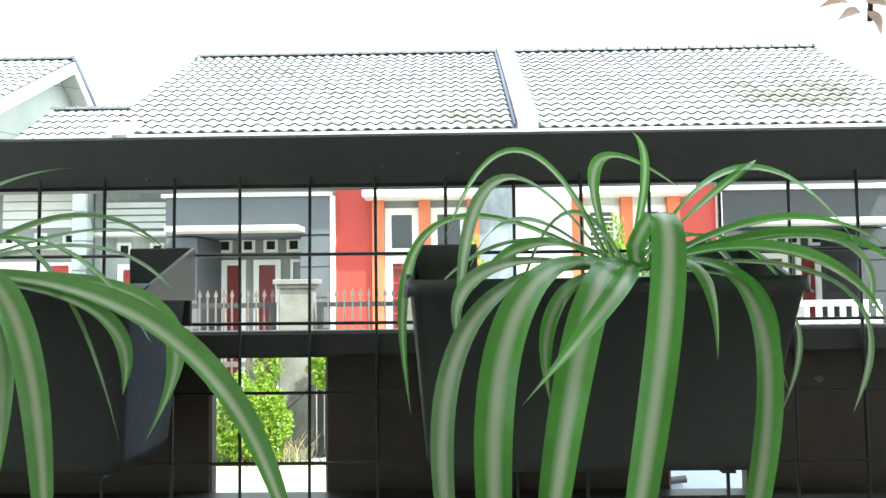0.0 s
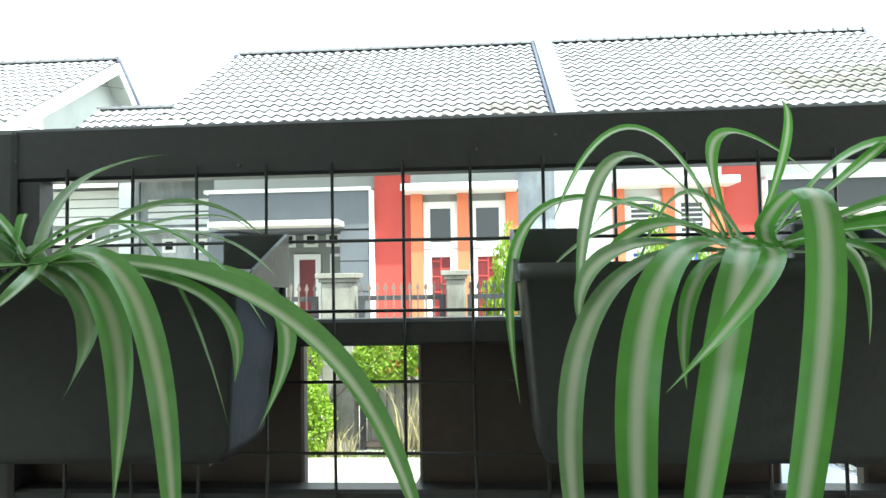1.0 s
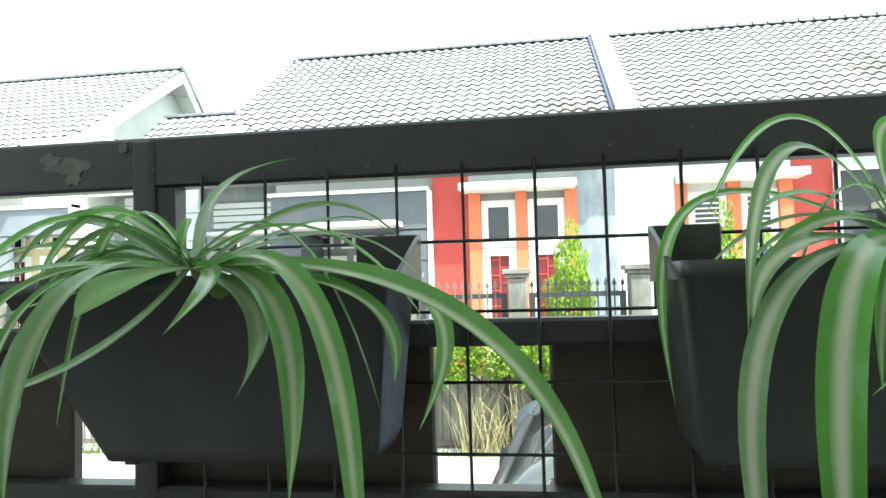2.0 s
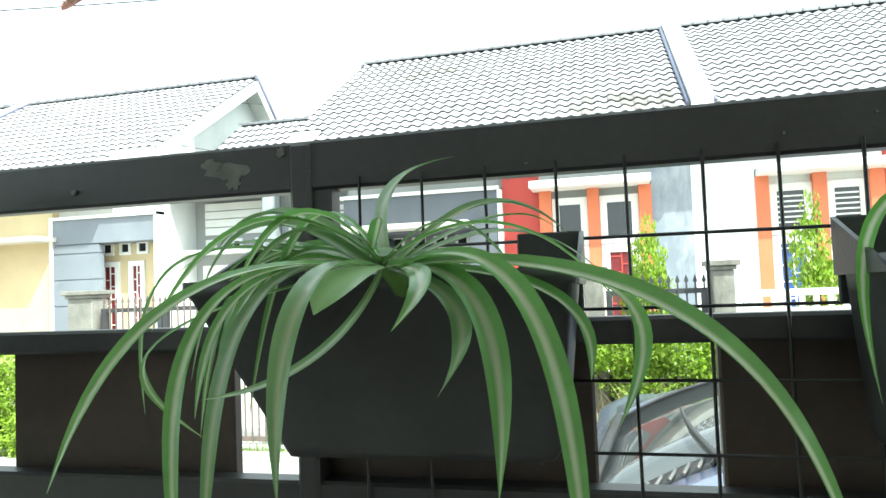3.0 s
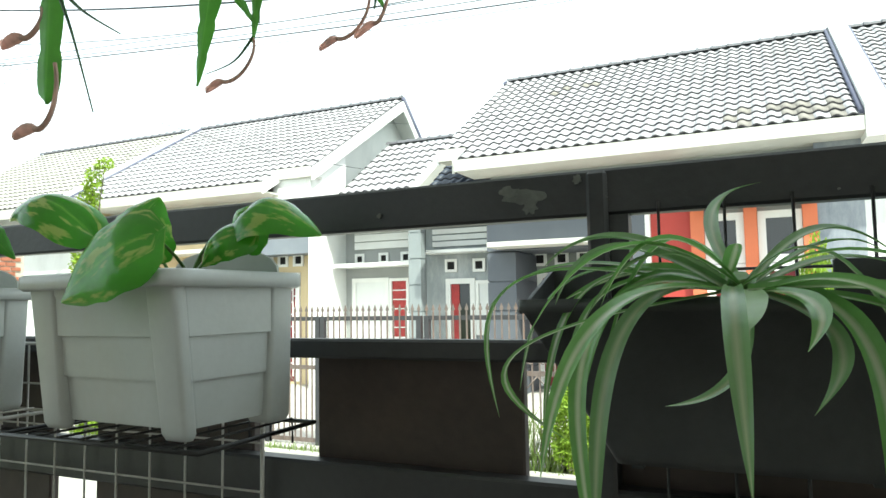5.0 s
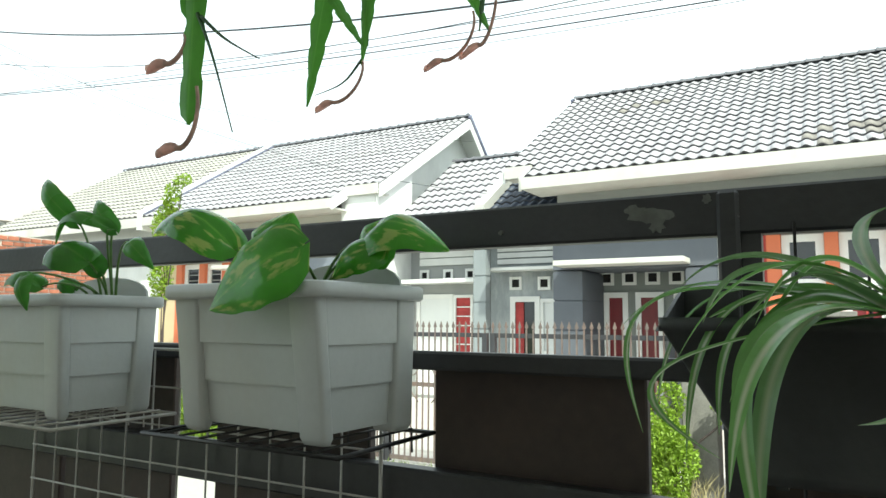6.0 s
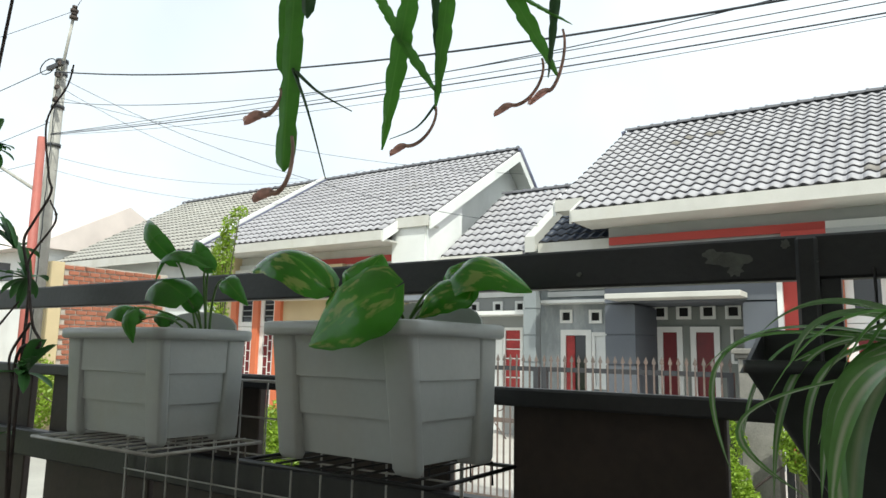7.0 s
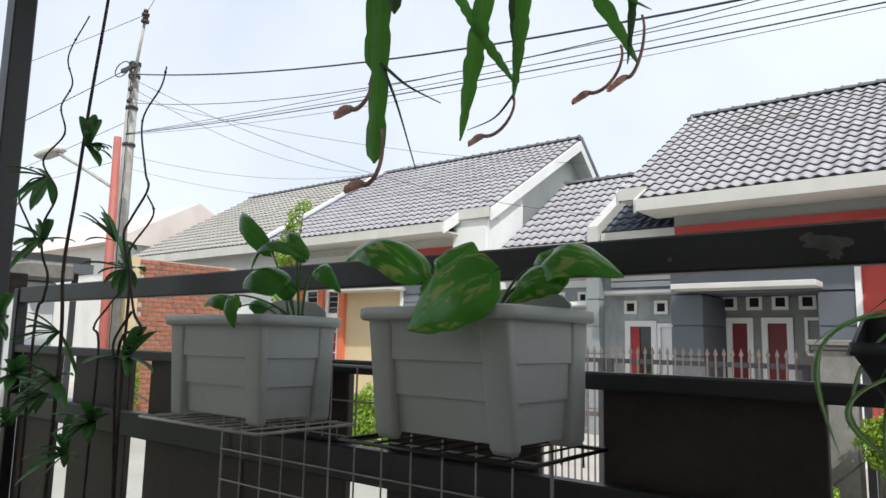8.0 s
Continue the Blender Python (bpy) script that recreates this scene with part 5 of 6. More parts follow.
# ---- gates, pillars and hedges along the far side of the street ----
def spiked_gate(x0, x1, y, mat, label, bottom=GZ + 0.06, top=1.555, step=0.082, scrolls=True):
    g = thing("spiked_gate", ((x0 + x1) / 2, y, GZ), label, "gate", "gates along the street")
    for z in (bottom, 0.78, 1.37):
        boxed("rail", (x0, x1, y - 0.015, y + 0.015, z, z + 0.05), GATE_DARK if z > 1 else mat, g)
    n = max(2, round((x1 - x0) / step))
    for k in range(n + 1):
        x = x0 + (x1 - x0) * k / n
        bm = bmesh.new()
        box(bm, x - 0.008, x + 0.008, y - 0.024, y - 0.008, bottom, top - 0.09)
        for z, w in ((top - 0.09, 0.0),):
            c = [bm.verts.new((x + dx, y - 0.016, zz)) for dx, zz in ((0, z - 0.005), (0.022, z + 0.025), (0, z + 0.09), (-0.022, z + 0.025))]
            d = [bm.verts.new((v.co.x, y - 0.010, v.co.z)) for v in c]
            bm.faces.new(c)
            bm.faces.new(d[::-1])
            for i in range(4):
                bm.faces.new((c[i], d[i], d[(i + 1) % 4], c[(i + 1) % 4]))
        part("bar", bm, mat, g)
    for x in (x0, x1):
        boxed("end_post", (x - 0.03, x + 0.03, y - 0.03, y + 0.03, GZ, 1.42), GATE_DARK, g)
    if scrolls:
        for k in range(max(1, int((x1 - x0) / 0.5))):
            cx = x0 + 0.28 + 0.5 * k
            for s in (-1, 1):
                bm = bmesh.new()
                tube(bm, [(cx + s * (0.02 + 0.065 * (1 - math.cos(a))), y - 0.03, 1.08 + 0.075 * math.sin(a) - 0.02 * a) for a in (i * 0.45 for i in range(13))], 0.007, 5)
                part("scroll", bm, mat, g)
                bm = bmesh.new()
                tube(bm, [(cx + s * 0.16, y - 0.03, 0.6), (cx, y - 0.03, 0.78)], 0.007, 5)
                part("brace", bm, mat, g)
    return g


spiked_gate(-5.85, -5.10, 6.5, GATE, "grey steel gate leaf with spear tips")
spiked_gate(-5.03, -3.72, 6.5, GATE, "grey steel gate leaf with spear tips")
spiked_gate(-3.62, -1.66, 6.5, GATE, "grey steel gate with spear tips before the slate porch", scrolls=True)
spiked_gate(-1.18, -0.36, 6.5, GATE, "grey steel fence panel with spear tips", scrolls=False)
spiked_gate(-0.08, 0.80, 6.5, GATE_DARK, "dark steel fence panel with spear tips", scrolls=False)


def pillar(x0, x1, top, label):
    p = thing("gate_pillar", ((x0 + x1) / 2, 6.5, GZ), label, "pillar", "gate pillars")
    boxed("shaft", (x0 + 0.03, x1 - 0.03, 6.38, 6.66, GZ, top - 0.09), CONCRETE_OLD, p, bevel=0.01)
    boxed("capital", [(x0 + 0.01, x1 - 0.01, 6.36, 6.68, top - 0.09, top - 0.05), (x0 - 0.02, x1 + 0.02, 6.33, 6.71, top - 0.05, top)], CONCRETE_OLD, p, bevel=0.006)


pillar(-6.30, -5.90, 1.64, "weathered concrete gate pillar with a stepped cap")
pillar(-1.60, -1.22, 1.65, "weathered concrete gate pillar with a stepped cap")
pillar(-0.345, -0.10, 1.66, "weathered concrete gate pillar with a stepped cap")
pillar(0.83, 1.09, 1.67, "weathered concrete gate pillar with a stepped cap")

low = thing("low_wall", (0.4, 6.5, GZ), "low weathered garden wall under the fence", "wall", "low walls")
boxed("body", (-1.15, 0.80, 6.54, 6.66, GZ, 0.62), CONCRETE, low, bevel=0.01)
white_gate = thing("white_gate", (2.2, 6.5, GZ), "white painted steel gate", "gate", "gates along the street")
for z in (0.2, 1.15, 1.32):
    boxed("rail", (1.12, 4.4, 6.48, 6.52, z, z + 0.06), WHITE_TRIM, white_gate)
for k in range(28):
    boxed("bar", (1.14 + 0.12 * k, 1.185 + 0.12 * k, 6.485, 6.515, 0.05, 1.33), WHITE_TRIM, white_gate)
boxed("foot_rail", (1.12, 4.4, 6.48, 6.52, GZ, 0.05), WHITE_TRIM, white_gate)


def leaf_cloud(name, boxes_, mat, size, n, seed, label, category, kind="stuff", upright=0.0, core=None):
    """Very many small leaves, with clumps and gaps, in ellipsoids (x, y, z, rx, ry, rz)."""
    r = np.random.default_rng(seed)
    verts, faces = [], []
    vol = sum(b[3] * b[4] * b[5] for b in boxes_)
    for cx, cy, cz, rx, ry, rz in boxes_:
        cnt = int(n * rx * ry * rz / vol)
        dirs = r.normal(size=(cnt, 3))
        dirs /= np.linalg.norm(dirs, axis=1)[:, None]
        rad = 0.35 + 0.65 * r.random(cnt) ** 0.45
        bumpy = 1 + 0.16 * np.sin(dirs[:, 0] * 7 + seed) * np.cos(dirs[:, 2] * 6)
        pos = dirs * (rad * bumpy)[:, None] * np.array((rx, ry, rz)) + np.array((cx, cy, cz))
        pos = pos[pos[:, 2] > GZ]
        for p in pos:
            a = r.normal(size=3) * (1 - upright) + np.array((0, 0, upright * 2.0))
            a /= np.linalg.norm(a)
            b = np.cross(a, r.normal(size=3))
            b /= np.linalg.norm(b)
            s = size * r.uniform(0.6, 1.3)
            k = len(verts)
            verts += [p - a * s, p + b * s * 0.42, p + a * s, p - b * s * 0.42]
            faces.append((k, k + 1, k + 2, k + 3))
    me = bpy.data.meshes.new(name)
    me.from_pydata([tuple(v) for v in verts], [], faces)
    me.materials.append(mat)
    return me


def bush(name, at, clumps, mat, size, n, seed, label, category, upright=0.0, stems=4):
    t = thing(name, at, label, category)
    me = leaf_cloud("crown", clumps, mat, size, n, seed, label, category, upright=upright)
    o = new("crown", me)
    o.parent = t
    o.matrix_parent_inverse = Matrix.Translation(t.location).inverted()
    tagged(o, kind="stuff")
    r = random.Random(seed)
    for k in range(stems):
        c = clumps[k % len(clumps)]
        bm = bmesh.new()
        x0 = at[0] + r.uniform(-0.1, 0.1)
        tube(bm, bezier((x0, at[1], at[2]), (x0, at[1], at[2] + 0.3 * (c[2] - at[2])), (c[0], c[1], c[2] - 0.1), (c[0] + r.uniform(-0.1, 0.1), c[1], c[2] + 0.2 * c[5]), 6), 0.02, 6, 0.006)
        part("branch", bm, BARK, t)
    return t


bush("hedge_bush", (-7.0, 6.0, GZ), [(-6.8, 6.0, 0.34, 0.5, 0.3, 0.62), (-6.35, 6.0, 0.18, 0.34, 0.28, 0.5), (-7.3, 6.0, 0.3, 0.5, 0.3, 0.55), (-8.3, 6.05, 0.2, 0.6, 0.3, 0.42)],
     HEDGE, 0.03, 24000, 1, "bright yellow-green clipped hedge at the kerb", "hedge")
bush("vine_bush", (-1.95, 6.25, GZ), [(-1.84, 6.1, 0.33, 0.30, 0.2, 0.42), (-1.6, 6.1, 0.28, 0.22, 0.16, 0.42), (-1.62, 6.15, 0.82, 0.15, 0.08, 0.22), (-1.02, 6.15, 0.78, 0.16, 0.08, 0.24)], HEDGE, 0.024, 10000, 2, "bright green creeper over the street gate", "bush")
bush("hedge_bush", (0.35, 6.25, GZ), [(-0.9, 6.2, 0.80, 0.34, 0.18, 0.26), (-0.4, 6.2, 0.84, 0.36, 0.18, 0.24), (0.1, 6.2, 0.86, 0.35, 0.18, 0.24), (0.55, 6.2, 0.86, 0.38, 0.18, 0.25), (1.0, 6.2, 0.85, 0.34, 0.18, 0.24), (0.5, 6.2, 0.55, 0.7, 0.15, 0.2)],
     HEDGE, 0.024, 17000, 3, "yellow-green hedge with a few red shoots", "hedge")
bush("conifer", (0.32, 7.2, GZ), [(0.32, 7.2, 1.2, 0.30, 0.26, 0.5), (0.34, 7.2, 1.62, 0.2, 0.2, 0.42), (0.35, 7.2, 1.98, 0.09, 0.09, 0.25), (0.25, 7.2, 0.8, 0.36, 0.3, 0.4)],
     HEDGE, 0.028, 7000, 4, "light green pointed garden conifer", "tree", upright=0.7)
bush("garden_shrub", (2.45, 9.2, GZ), [(2.4, 9.2, 1.75, 0.26, 0.22, 0.5), (2.45, 9.2, 2.25, 0.13, 0.12, 0.32), (2.95, 9.2, 1.75, 0.2, 0.2, 0.36), (2.6, 9.2, 1.2, 0.4, 0.3, 0.5)],
     HEDGE, 0.04, 3200, 5, "slender light green garden shrub", "shrub", upright=0.6)
bush("climbing_vine", (-12.9, 9.4, GZ), [(-12.95, 9.4, 3.5, 0.3, 0.25, 0.6), (-12.75, 9.4, 4.15, 0.2, 0.2, 0.4), (-12.45, 9.4, 4.55, 0.22, 0.16, 0.14), (-13.0, 9.4, 2.5, 0.25, 0.25, 0.7)],
     HEDGE, 0.05, 2600, 6, "slender climbing tree with light green leaves", "tree")
bush("yard_bush", (-9.5, 5.6, GZ), [(-9.5, 5.6, 0.3, 0.5, 0.35, 0.5), (-10.4, 5.7, 0.2, 0.5, 0.3, 0.4), (-14.0, 6.2, 0.6, 0.5, 0.4, 0.7)], HEDGE, 0.05, 4200, 7, "loose green bush beside the street", "bush")


def grass_tuft(name, x0, x1, y0, y1, h, n, mat, seed, label):
    r = random.Random(seed)
    verts, faces = [], []
    for _ in range(n):
        x, y, hh = r.uniform(x0, x1), r.uniform(y0, y1), h * r.uniform(0.4, 1.1)
        dx, dy, a = r.uniform(-0.6, 0.6) * hh, r.uniform(-0.25, 0.25) * hh, r.uniform(0, math.pi)
        wx, wy = 0.005 * math.cos(a), 0.005 * math.sin(a)
        k = len(verts)
        verts += [(x - wx, y - wy, GZ), (x + wx, y + wy, GZ), (x + dx * 0.4 + wx, y + dy * 0.4 + wy, GZ + hh * 0.6), (x + dx * 0.4 - wx, y + dy * 0.4 - wy, GZ + hh * 0.6), (x + dx, y + dy, GZ + hh * 0.95)]
        faces += [(k, k + 1, k + 2, k + 3), (k + 3, k + 2, k + 4)]
    me = bpy.data.meshes.new(name)
    me.from_pydata(verts, [], faces)
    me.materials.append(mat)
    tagged(new(name, me), label, "grass", kind="stuff")


grass_tuft("tall_grass", -2.9, -2.0, 6.05, 6.3, 0.75, 260, GRASS, 1, "tall yellow-green weeds at the gate")
grass_tuft("dry_grass", -1.95, -1.2, 6.0, 6.2, 0.40, 110, DRY, 2, "dry straw-coloured stalks at the kerb")
grass_tuft("dry_grass", -0.8, 0.95, 6.0, 6.3, 0.85, 330, DRY, 4, "dry straw-coloured stalks under the hedge")
grass_tuft("verge_grass", -6.0, 1.0, 5.92, 6.3, 0.14, 1500, GRASS, 3, "short weeds along the kerb")


# ---- power pole, lamp and cables ----
pole = thing("power_pole", (-14.45, 6.2, GZ), "weathered concrete power pole with insulators and wires", "power pole")
bm = bmesh.new()
tube(bm, [(-14.40, 6.2, GZ), (-14.37, 6.2, 4.0), (-14.34, 6.2, 7.3)], 0.145, 12, 0.105)
part("shaft", bm, POLE, pole)
bm = bmesh.new()
tube(bm, [(-14.27, 6.15, 6.9), (-13.97, 6.15, 8.2)], 0.032, 8)
part("steel_extension", bm, POLE, pole)
bm = bmesh.new()
for z, r in ((8.12, 0.085), (8.21, 0.06), (8.27, 0.08), (8.35, 0.05)):
    tube(bm, [(-13.97, 6.15, z), (-13.96, 6.15, z + 0.06)], r, 10)
part("insulator", bm, BARK, pole, "brown ceramic insulator")
for z in (7.28, 7.0, 6.3, 5.5):
    bm = bmesh.new()
    tube(bm, [(-14.34, 6.2, z), (-14.34, 6.2, z + 0.06)], 0.122 + 0.006 * (7.3 - z), 12)
    part("band", bm, GATE_DARK, pole)
boxed("bracket", (-14.6, -14.0, 6.02, 6.08, 7.12, 7.2), GATE_DARK, pole)
for k in range(4):
    bm = bmesh.new()
    tube(bm, [(-14.1 - 0.02 * k, 6.03, 7.15 - 0.25 * k), (-14.02, 6.0, 7.15 - 0.25 * k)], 0.045, 8)
    part("small_insulator", bm, BARK, pole)
bm = bmesh.new()
tube(bm, [(-14.17, 6.05, 7.0 - 0.2 * k) if k % 2 else (-14.15, 6.05, 7.0 - 0.2 * k) for k in range(34)], 0.010, 5)
part("service_wire", bm, CABLE, pole)
bm = bmesh.new()
tube(bm, [(-14.7 + 0.32 * math.cos(a), 6.1, 7.25 + 0.16 * math.sin(a)) for a in (0.5 * i for i in range(13))], 0.012, 5)
part("wire_loop", bm, CABLE, pole)

lamp = thing("street_lamp", (-13.46, 5.6, GZ), "red painted lamp post with a long arm and flat head", "street lamp")
bm = bmesh.new()
tube(bm, [(-13.44, 5.6, GZ), (-13.50, 5.6, 2.2), (-13.58, 5.6, 5.42)], 0.105, 10, 0.075)
part("post", bm, LAMP_RED, lamp)
bm = bmesh.new()
tube(bm, [(-13.55, 5.6, 4.38), (-15.0, 5.6, 5.0), (-16.3, 5.6, 5.52)], 0.034, 8)
part("arm", bm, POLE, lamp)
bm = bmesh.new()
loft(bm, [(-17.2, -16.3, 5.50, 5.72, 5.52, 0.1), (-17.4, -16.15, 5.46, 5.76, 5.60, 0.12), (-17.25, -16.4, 5.52, 5.70, 5.74, 0.08)], cap_top=True)
part("head", bm, CREAM_TRIM, lamp)

for i, (a, b, sag, r) in enumerate((((-14.1, 6.0, 6.97), (11, 6.0, 4.98), 1.11, 0.03), ((-14.1, 6.0, 6.35), (11, 6.0, 6.42), 1.54, 0.014), ((-14.1, 6.0, 5.68), (11, 6.0, 4.26), 0.23, 0.012),
                                    ((-14.1, 6.0, 5.69), (11, 6.0, 4.43), 0.41, 0.012), ((-14.1, 6.0, 5.67), (11, 6.0, 4.23), 0.39, 0.018), ((-14.1, 6.0, 5.66), (11, 6.0, 4.63), 0.64, 0.008),
                                    ((-14.2, 6.2, 6.9), (-6.3, 11.8, 4.1), 0.5, 0.012), ((-14.2, 6.2, 6.5), (-8.0, 14.5, 6.0), 0.3, 0.011),
                                    ((-14.2, 6.2, 6.7), (-15.6, 14.2, 6.75), 0.4, 0.011), ((-14.3, 6.2, 5.3), (-13.0, 14.2, 6.7), 0.5, 0.009), ((-14.2, 6.2, 5.0), (-9.0, 14.2, 6.2), 0.8, 0.008),
                                    ((-14.4, 6.1, 7.2), (-60, 3.0, 7.6), 1.2, 0.02), ((-13.97, 6.15, 8.3), (-60, 2.2, 10.5), 0.6, 0.014), ((-13.97, 6.15, 8.3), (9, 2.0, 16.5), 0.4, 0.014),
                                    ((-14.4, 6.1, 6.0), (-60, 4.0, 6.0), 1.0, 0.014), ((-14.4, 6.1, 5.2), (-60, 8.0, 9.0), 0.6, 0.012))):
    bm = bmesh.new()
    va, vb = Vector(a), Vector(b)
    tube(bm, [va.lerp(vb, t) - Vector((0, 0, sag * 4 * t * (1 - t))) for t in (k / 28 for k in range(29))], r * 0.45, 5)
    tagged(part("overhead_cable", bm, CABLE), "black overhead cable slung from the power pole", "cable", "overhead cables")

# ---- things beyond the end of the fence ----
shed = thing("carport", (-20.5, 5.0, GZ), "dark flat carport roof on thin posts", "carport")
boxed("roof", (-26, -15.6, 2.5, 6.2, 3.05, 3.2), GATE_DARK, shed)
boxed("roof_edge", (-26, -15.55, 2.4, 6.25, 2.85, 3.05), GREY_DARK, shed)
for x in (-25.6, -16.0):
    boxed("post", (x, x + 0.1, 2.6, 2.7, GZ, 2.85), GATE_DARK, shed)
    boxed("post", (x, x + 0.1, 6.0, 6.1, GZ, 2.85), GATE_DARK, shed)
peach = thing("house", (-33, 6, GZ), "peach house with brown trim at the street's end", "house", "row of houses over the street")
boxed("wall", (-40, -30, 1.0, 12, GZ, 3.0), PEACH, peach)
boxed("roof_edge", (-40.3, -29.5, 0.6, 12.4, 3.0, 3.3), CREAM_TRIM, peach)
for k in range(7):
    boxed("mullion", (-30.0, -29.9, 2.0 + 1.3 * k, 2.35 + 1.3 * k, 0.4, 2.2), BARK, peach)
bm = bmesh.new()
v = [bm.verts.new(c) for c in ((-40.5, 0.4, 3.3), (-29.3, 0.4, 3.3), (-29.3, 12.6, 3.3), (-40.5, 12.6, 3.3), (-38, 6.4, 6.5), (-32, 6.4, 6.5))]
for q in ((0, 1, 5, 4), (1, 2, 5), (2, 3, 4, 5), (3, 0, 4), (3, 2, 1, 0)):
    bm.faces.new([v[i] for i in q])
part("roof", bm, PALE_ROOF, peach)
white_far = thing("house", (-27, 12, GZ), "white house gable beyond the far roof", "house", "row of houses over the street")
boxed("wall", (-32, -23.2, 10.5, 16, GZ, 4.6), WHITE, white_far)
bm = bmesh.new()
v = [bm.verts.new(c) for c in ((-32.4, 10, 4.6), (-22.9, 10, 4.6), (-22.9, 16.5, 4.6), (-32.4, 16.5, 4.6), (-32.4, 13.2, 6.4), (-22.9, 13.2, 6.4))]
for q in ((0, 1, 5, 4), (1, 2, 5), (2, 3, 4, 5), (3, 0, 4), (3, 2, 1, 0)):
    bm.faces.new([v[i] for i in q])
part("roof", bm, PALE_ROOF, white_far)
tarp = thing("tarpaulin", (-19, 4.6, GZ), "blue tarpaulin over a low stack", "tarpaulin")
bm = bmesh.new()
loft(bm, [(-20, -17.8, 4.2, 5.4, GZ, 0.2), (-19.9, -17.9, 4.3, 5.3, 0.9, 0.2), (-19.6, -18.2, 4.5, 5.1, 1.25, 0.15)], cap_top=True)
part("cover", bm, TARP_BLUE, tarp)
wall_n = thing("neighbour_wall", (-3.0, -0.6, GZ), "white plastered wall beside the porch", "wall")
boxed("body", (-3.6, -2.55, -0.02, 0.1, GZ, 1.68), WHITE, wall_n)
boxed("coping", (-3.6, -2.50, -0.05, 0.13, 1.68, 1.74), BARK, wall_n)


# ---- parked car that faces the fence ----
car = thing("car", (0.55, 2.7, GZ), "silver-blue car parked behind the fence, facing it", "car")
CX, CW = 0.62, 0.84
WINDSCREEN = glass_material("windscreen_glass", (0.05, 0.056, 0.056), 0.03)
WINDSCREEN.node_tree.nodes["Principled BSDF"].inputs["IOR"].default_value = 1.75
ALLOY_DULL = material("grey_plastic_rib", (0.12, 0.12, 0.12), 0.5, vary=0.2, bump=0.05)


def car_shell(name, sections, mat, parent, label="", cap=True):
    """Cross-sections along y: (y, half width, z low, z high, crown)."""
    bm = bmesh.new()
    rings = []
    for y, hw, z0, z1, crown in sections:
        ring = []
        for u, k in ((-1, 0), (-1.0, 0.55), (-0.93, 0.9), (-0.75, 1.0), (0, 1.0), (0.75, 1.0), (0.93, 0.9), (1.0, 0.55), (1, 0)):
            ring.append(bm.verts.new((CX + u * hw, y - (crown if abs(u) < 0.1 else crown * 0.45 if abs(u) < 0.8 else 0), z0 + (z1 - z0) * k + (0.02 if abs(u) < 0.1 else 0))))
        rings.append(ring)
    for a, b in zip(rings, rings[1:]):
        for k in range(len(a) - 1):
            bm.faces.new((a[k], a[k + 1], b[k + 1], b[k])).smooth = True
    if cap:
        bm.faces.new(rings[0])
        bm.faces.new(rings[-1][::-1])
    bmesh.ops.recalc_face_normals(bm, faces=bm.faces)
    return part(name, bm, mat, parent, label)


def crowned(name, rows, mat, parent, low, label=""):
    """A curved panel with a rounded back: rows of (y, middle height, fall to the sides, half width), closed down to low."""
    bm = bmesh.new()
    rings = []
    for y, zc, k, hw in rows:
        us = [-1 + i / 8 for i in range(17)]
        ring = [bm.verts.new((CX + u * hw, y, zc - k * (u * hw) ** 2)) for u in us]
        rings.append([bm.verts.new((CX - hw, y, low))] + ring + [bm.verts.new((CX + hw, y, low))])
    for a, b in zip(rings, rings[1:]):
        for k in range(len(a) - 1):
            bm.faces.new((a[k], a[k + 1], b[k + 1], b[k])).smooth = 0 < k < len(a) - 2
    bm.faces.new(rings[0])
    bm.faces.new(rings[-1][::-1])
    bmesh.ops.recalc_face_normals(bm, faces=bm.faces)
    return part(name, bm, mat, parent, label)


car_shell("body", [(0.62, 0.60, 0.05, 0.50, 0.05), (0.70, 0.76, 0.02, 0.60, 0.06), (1.0, 0.82, 0.0, 0.66, 0.05), (1.66, CW, 0.0, 0.70, 0.08), (2.6, CW, 0.0, 0.72, 0.0), (4.4, CW, 0.0, 0.72, 0.0), (4.75, 0.78, 0.05, 0.7, 0.0)], CAR, car)
crowned("bonnet", [(0.68, 0.70, 0.10, 0.66), (0.80, 0.84, 0.22, 0.72), (1.1, 1.03, 0.38, 0.76), (1.38, 1.12, 0.46, 0.78), (1.46, 1.125, 0.47, 0.78)], CAR, car, 0.55)
crowned("cowl", [(1.465, 1.12, 0.47, 0.77), (1.56, 1.128, 0.47, 0.77)], CAR_BLACK, car, 0.6, "dark ribbed cowl under the windscreen")
for k in range(34):
    x = -0.62 + 1.24 * k / 33
    z = 1.124 - 0.47 * x * x
    bm = bmesh.new()
    tube(bm, [(CX + x - 0.012, 1.47, z + 0.002), (CX + x + 0.012, 1.555, z + 0.008)], 0.006, 5)
    part("cowl_rib", bm, ALLOY_DULL, car)
crowned("windscreen", [(1.565, 1.128, 0.47, 0.76), (1.8, 1.146, 0.465, 0.72), (2.1, 1.163, 0.455, 0.68), (2.36, 1.170, 0.45, 0.64)], WINDSCREEN, car, 0.75, "curved windscreen with mirrored houses")
crowned("roof_edge", [(2.362, 1.178, 0.45, 0.645), (2.40, 1.18, 0.45, 0.645)], CAR_BLACK, car, 0.75)
cabin = crowned("cabin", [(2.402, 1.172, 0.45, 0.64), (3.0, 1.06, 0.40, 0.66), (3.7, 0.93, 0.30, 0.66), (4.3, 0.80, 0.2, 0.62)], CAR, car, 0.6)
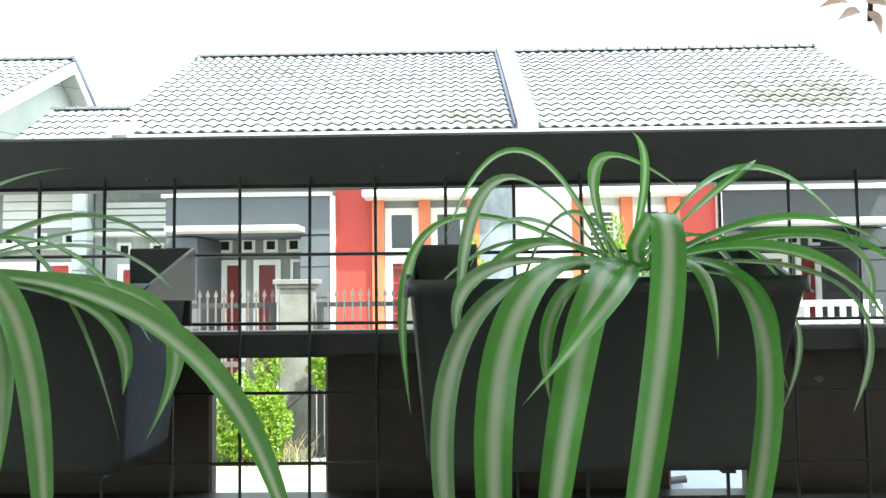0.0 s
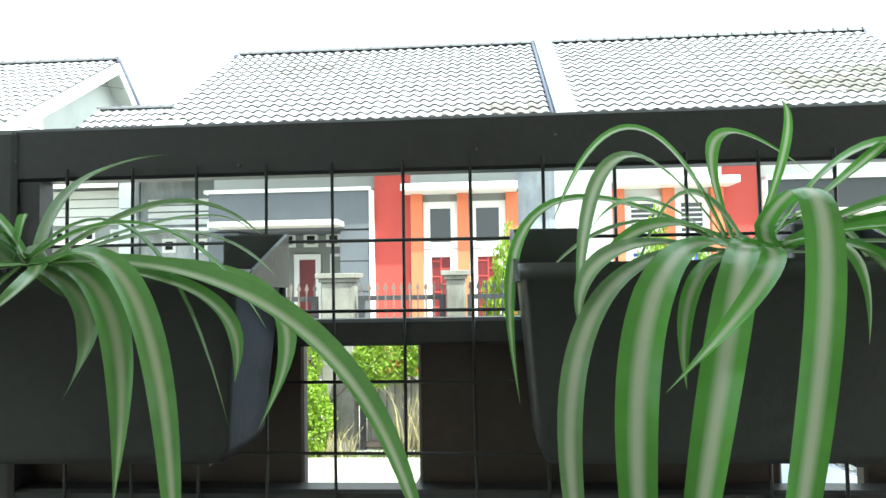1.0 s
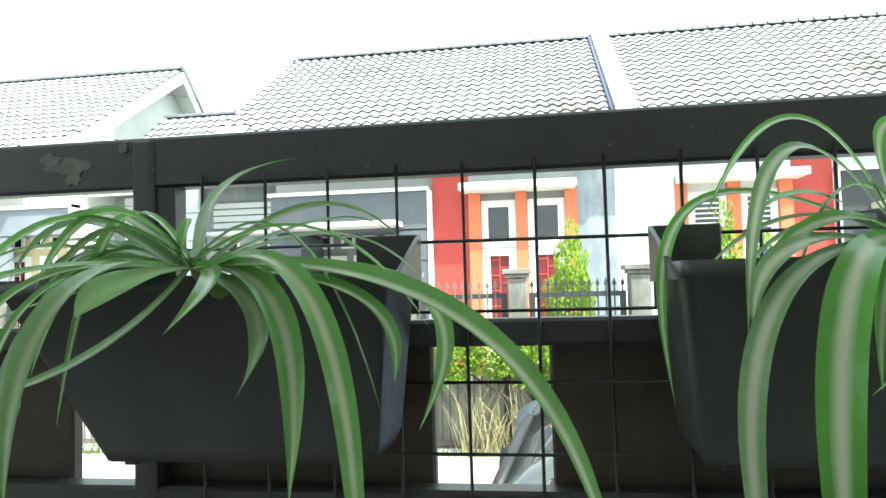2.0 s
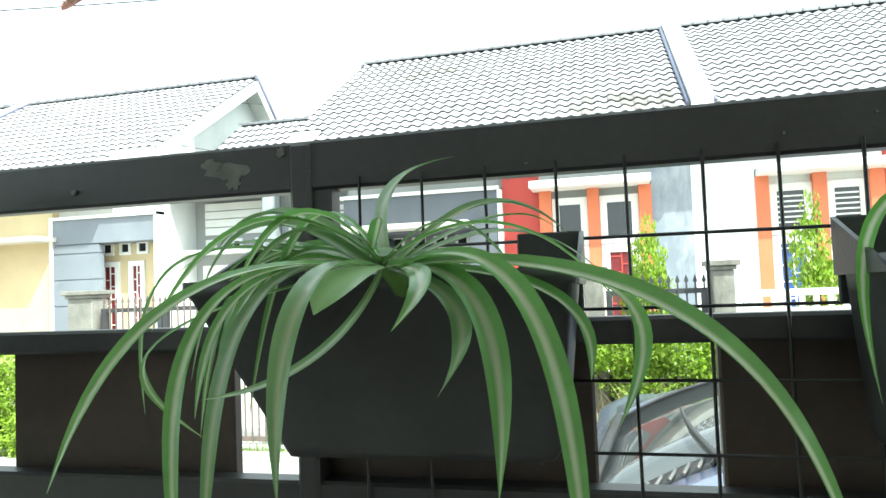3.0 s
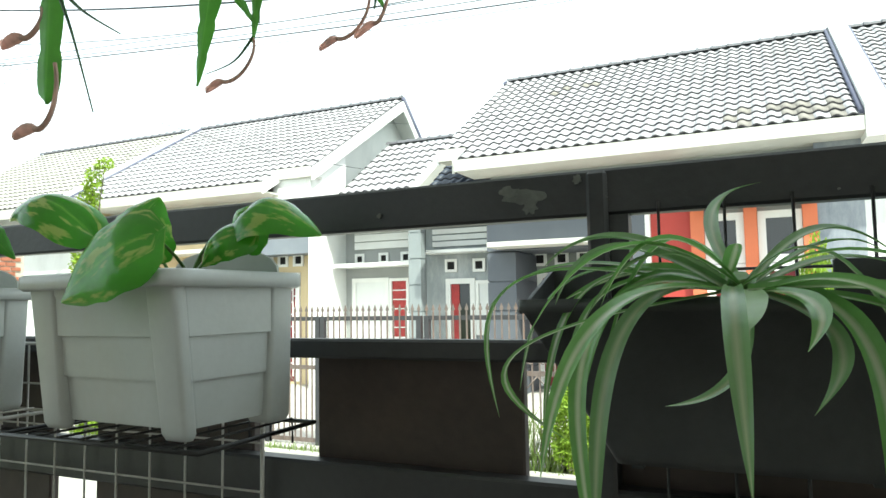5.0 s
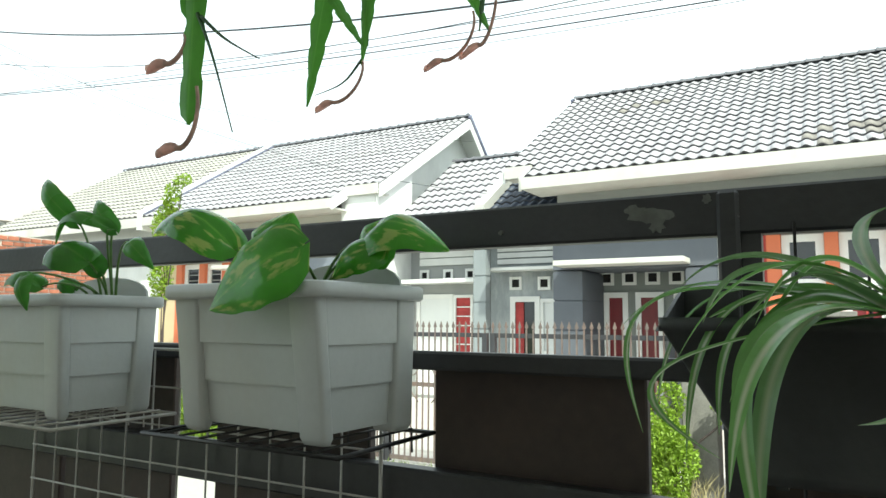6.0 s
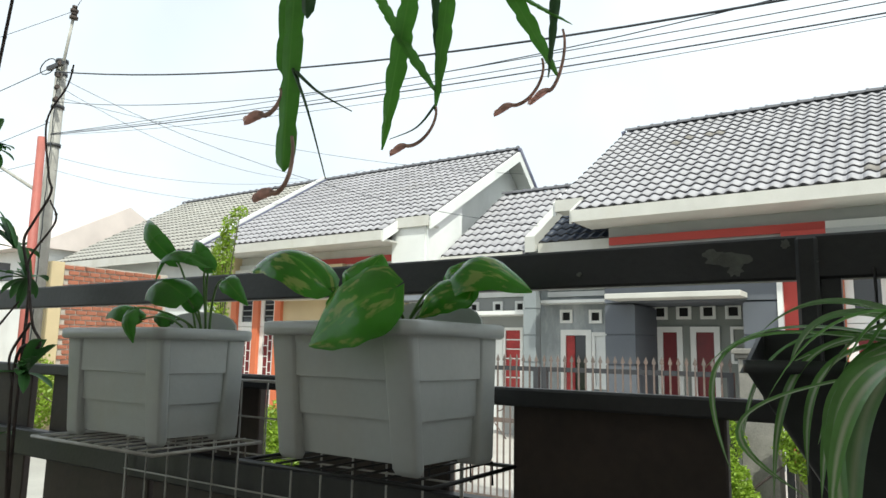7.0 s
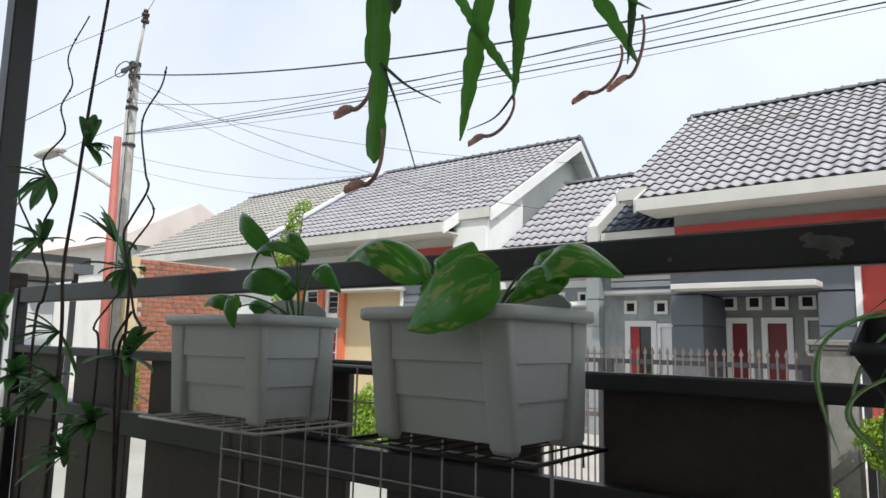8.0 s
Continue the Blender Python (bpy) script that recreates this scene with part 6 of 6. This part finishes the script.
for s in (-1, 1):
    bm = bmesh.new()
    tube(bm, [(CX + s * 0.765, 1.56, 1.128 - 0.47 * 0.58 + 0.004), (CX + s * 0.685, 2.1, 0.96), (CX + s * 0.645, 2.38, 0.99)], 0.024, 6)
    part("pillar", bm, CAR_BLACK, car)
for pts in (((CX - 0.385, 1.44, 1.068), (CX - 0.41, 1.6, 1.075), (CX - 0.44, 1.8, 1.08), (CX - 0.435, 2.02, 1.098)), ((CX - 0.02, 1.44, 1.14), (CX - 0.1, 1.62, 1.15), (CX - 0.2, 1.8, 1.15), (CX - 0.22, 2.1, 1.165))):
    bm = bmesh.new()
    tube(bm, bezier(*pts, 10), 0.011, 6, 0.007)
    part("wiper", bm, CAR_BLACK, car)
bm = bmesh.new()
tube(bm, [(CX - 0.5, 1.16, 0.962), (CX - 0.25, 1.2, 1.052), (CX + 0.1, 1.22, 1.085)], 0.010, 6)
part("bonnet_trim", bm, CAR_BLACK, car)
for s in (-1, 1):
    bm = bmesh.new()
    loft(bm, [(CX + s * 0.62 - 0.12, CX + s * 0.62 + 0.12, 0.66, 0.80, 0.46, 0.04), (CX + s * 0.62 - 0.13, CX + s * 0.62 + 0.13, 0.64, 0.86, 0.60, 0.04)], cap_top=True)
    part("headlight", bm, PANE, car)
    for y in (1.15, 3.95):
        bm = bmesh.new()
        bmesh.ops.create_cone(bm, cap_ends=True, segments=24, radius1=0.31, radius2=0.31, depth=0.2, matrix=Matrix.Translation((CX + s * 0.78, y, GZ + 0.335)) @ Matrix.Rotation(math.pi / 2, 4, "Y"))
        wh = part("wheel", bm, TYRE, car)
        bm = bmesh.new()
        bmesh.ops.create_cone(bm, cap_ends=True, segments=20, radius1=0.2, radius2=0.18, depth=0.02, matrix=Matrix.Translation((CX + s * 0.885, y, GZ + 0.335)) @ Matrix.Rotation(math.pi / 2 * s, 4, "Y"))
        part("rim", bm, ALLOY, wh)

# ---- end of the neighbour's wall beside the fence ----
near_wall = thing("boundary_wall", (-4.1, 0.46, GZ), "white plastered boundary wall with a dark coping", "wall")
boxed("body", (-5.0, -3.25, 0.40, 0.52, GZ, 1.77), WHITE, near_wall, bevel=0.006)
boxed("coping", (-5.05, -3.16, 0.37, 0.55, 1.774, 1.845), CONCRETE_OLD, near_wall, bevel=0.01)
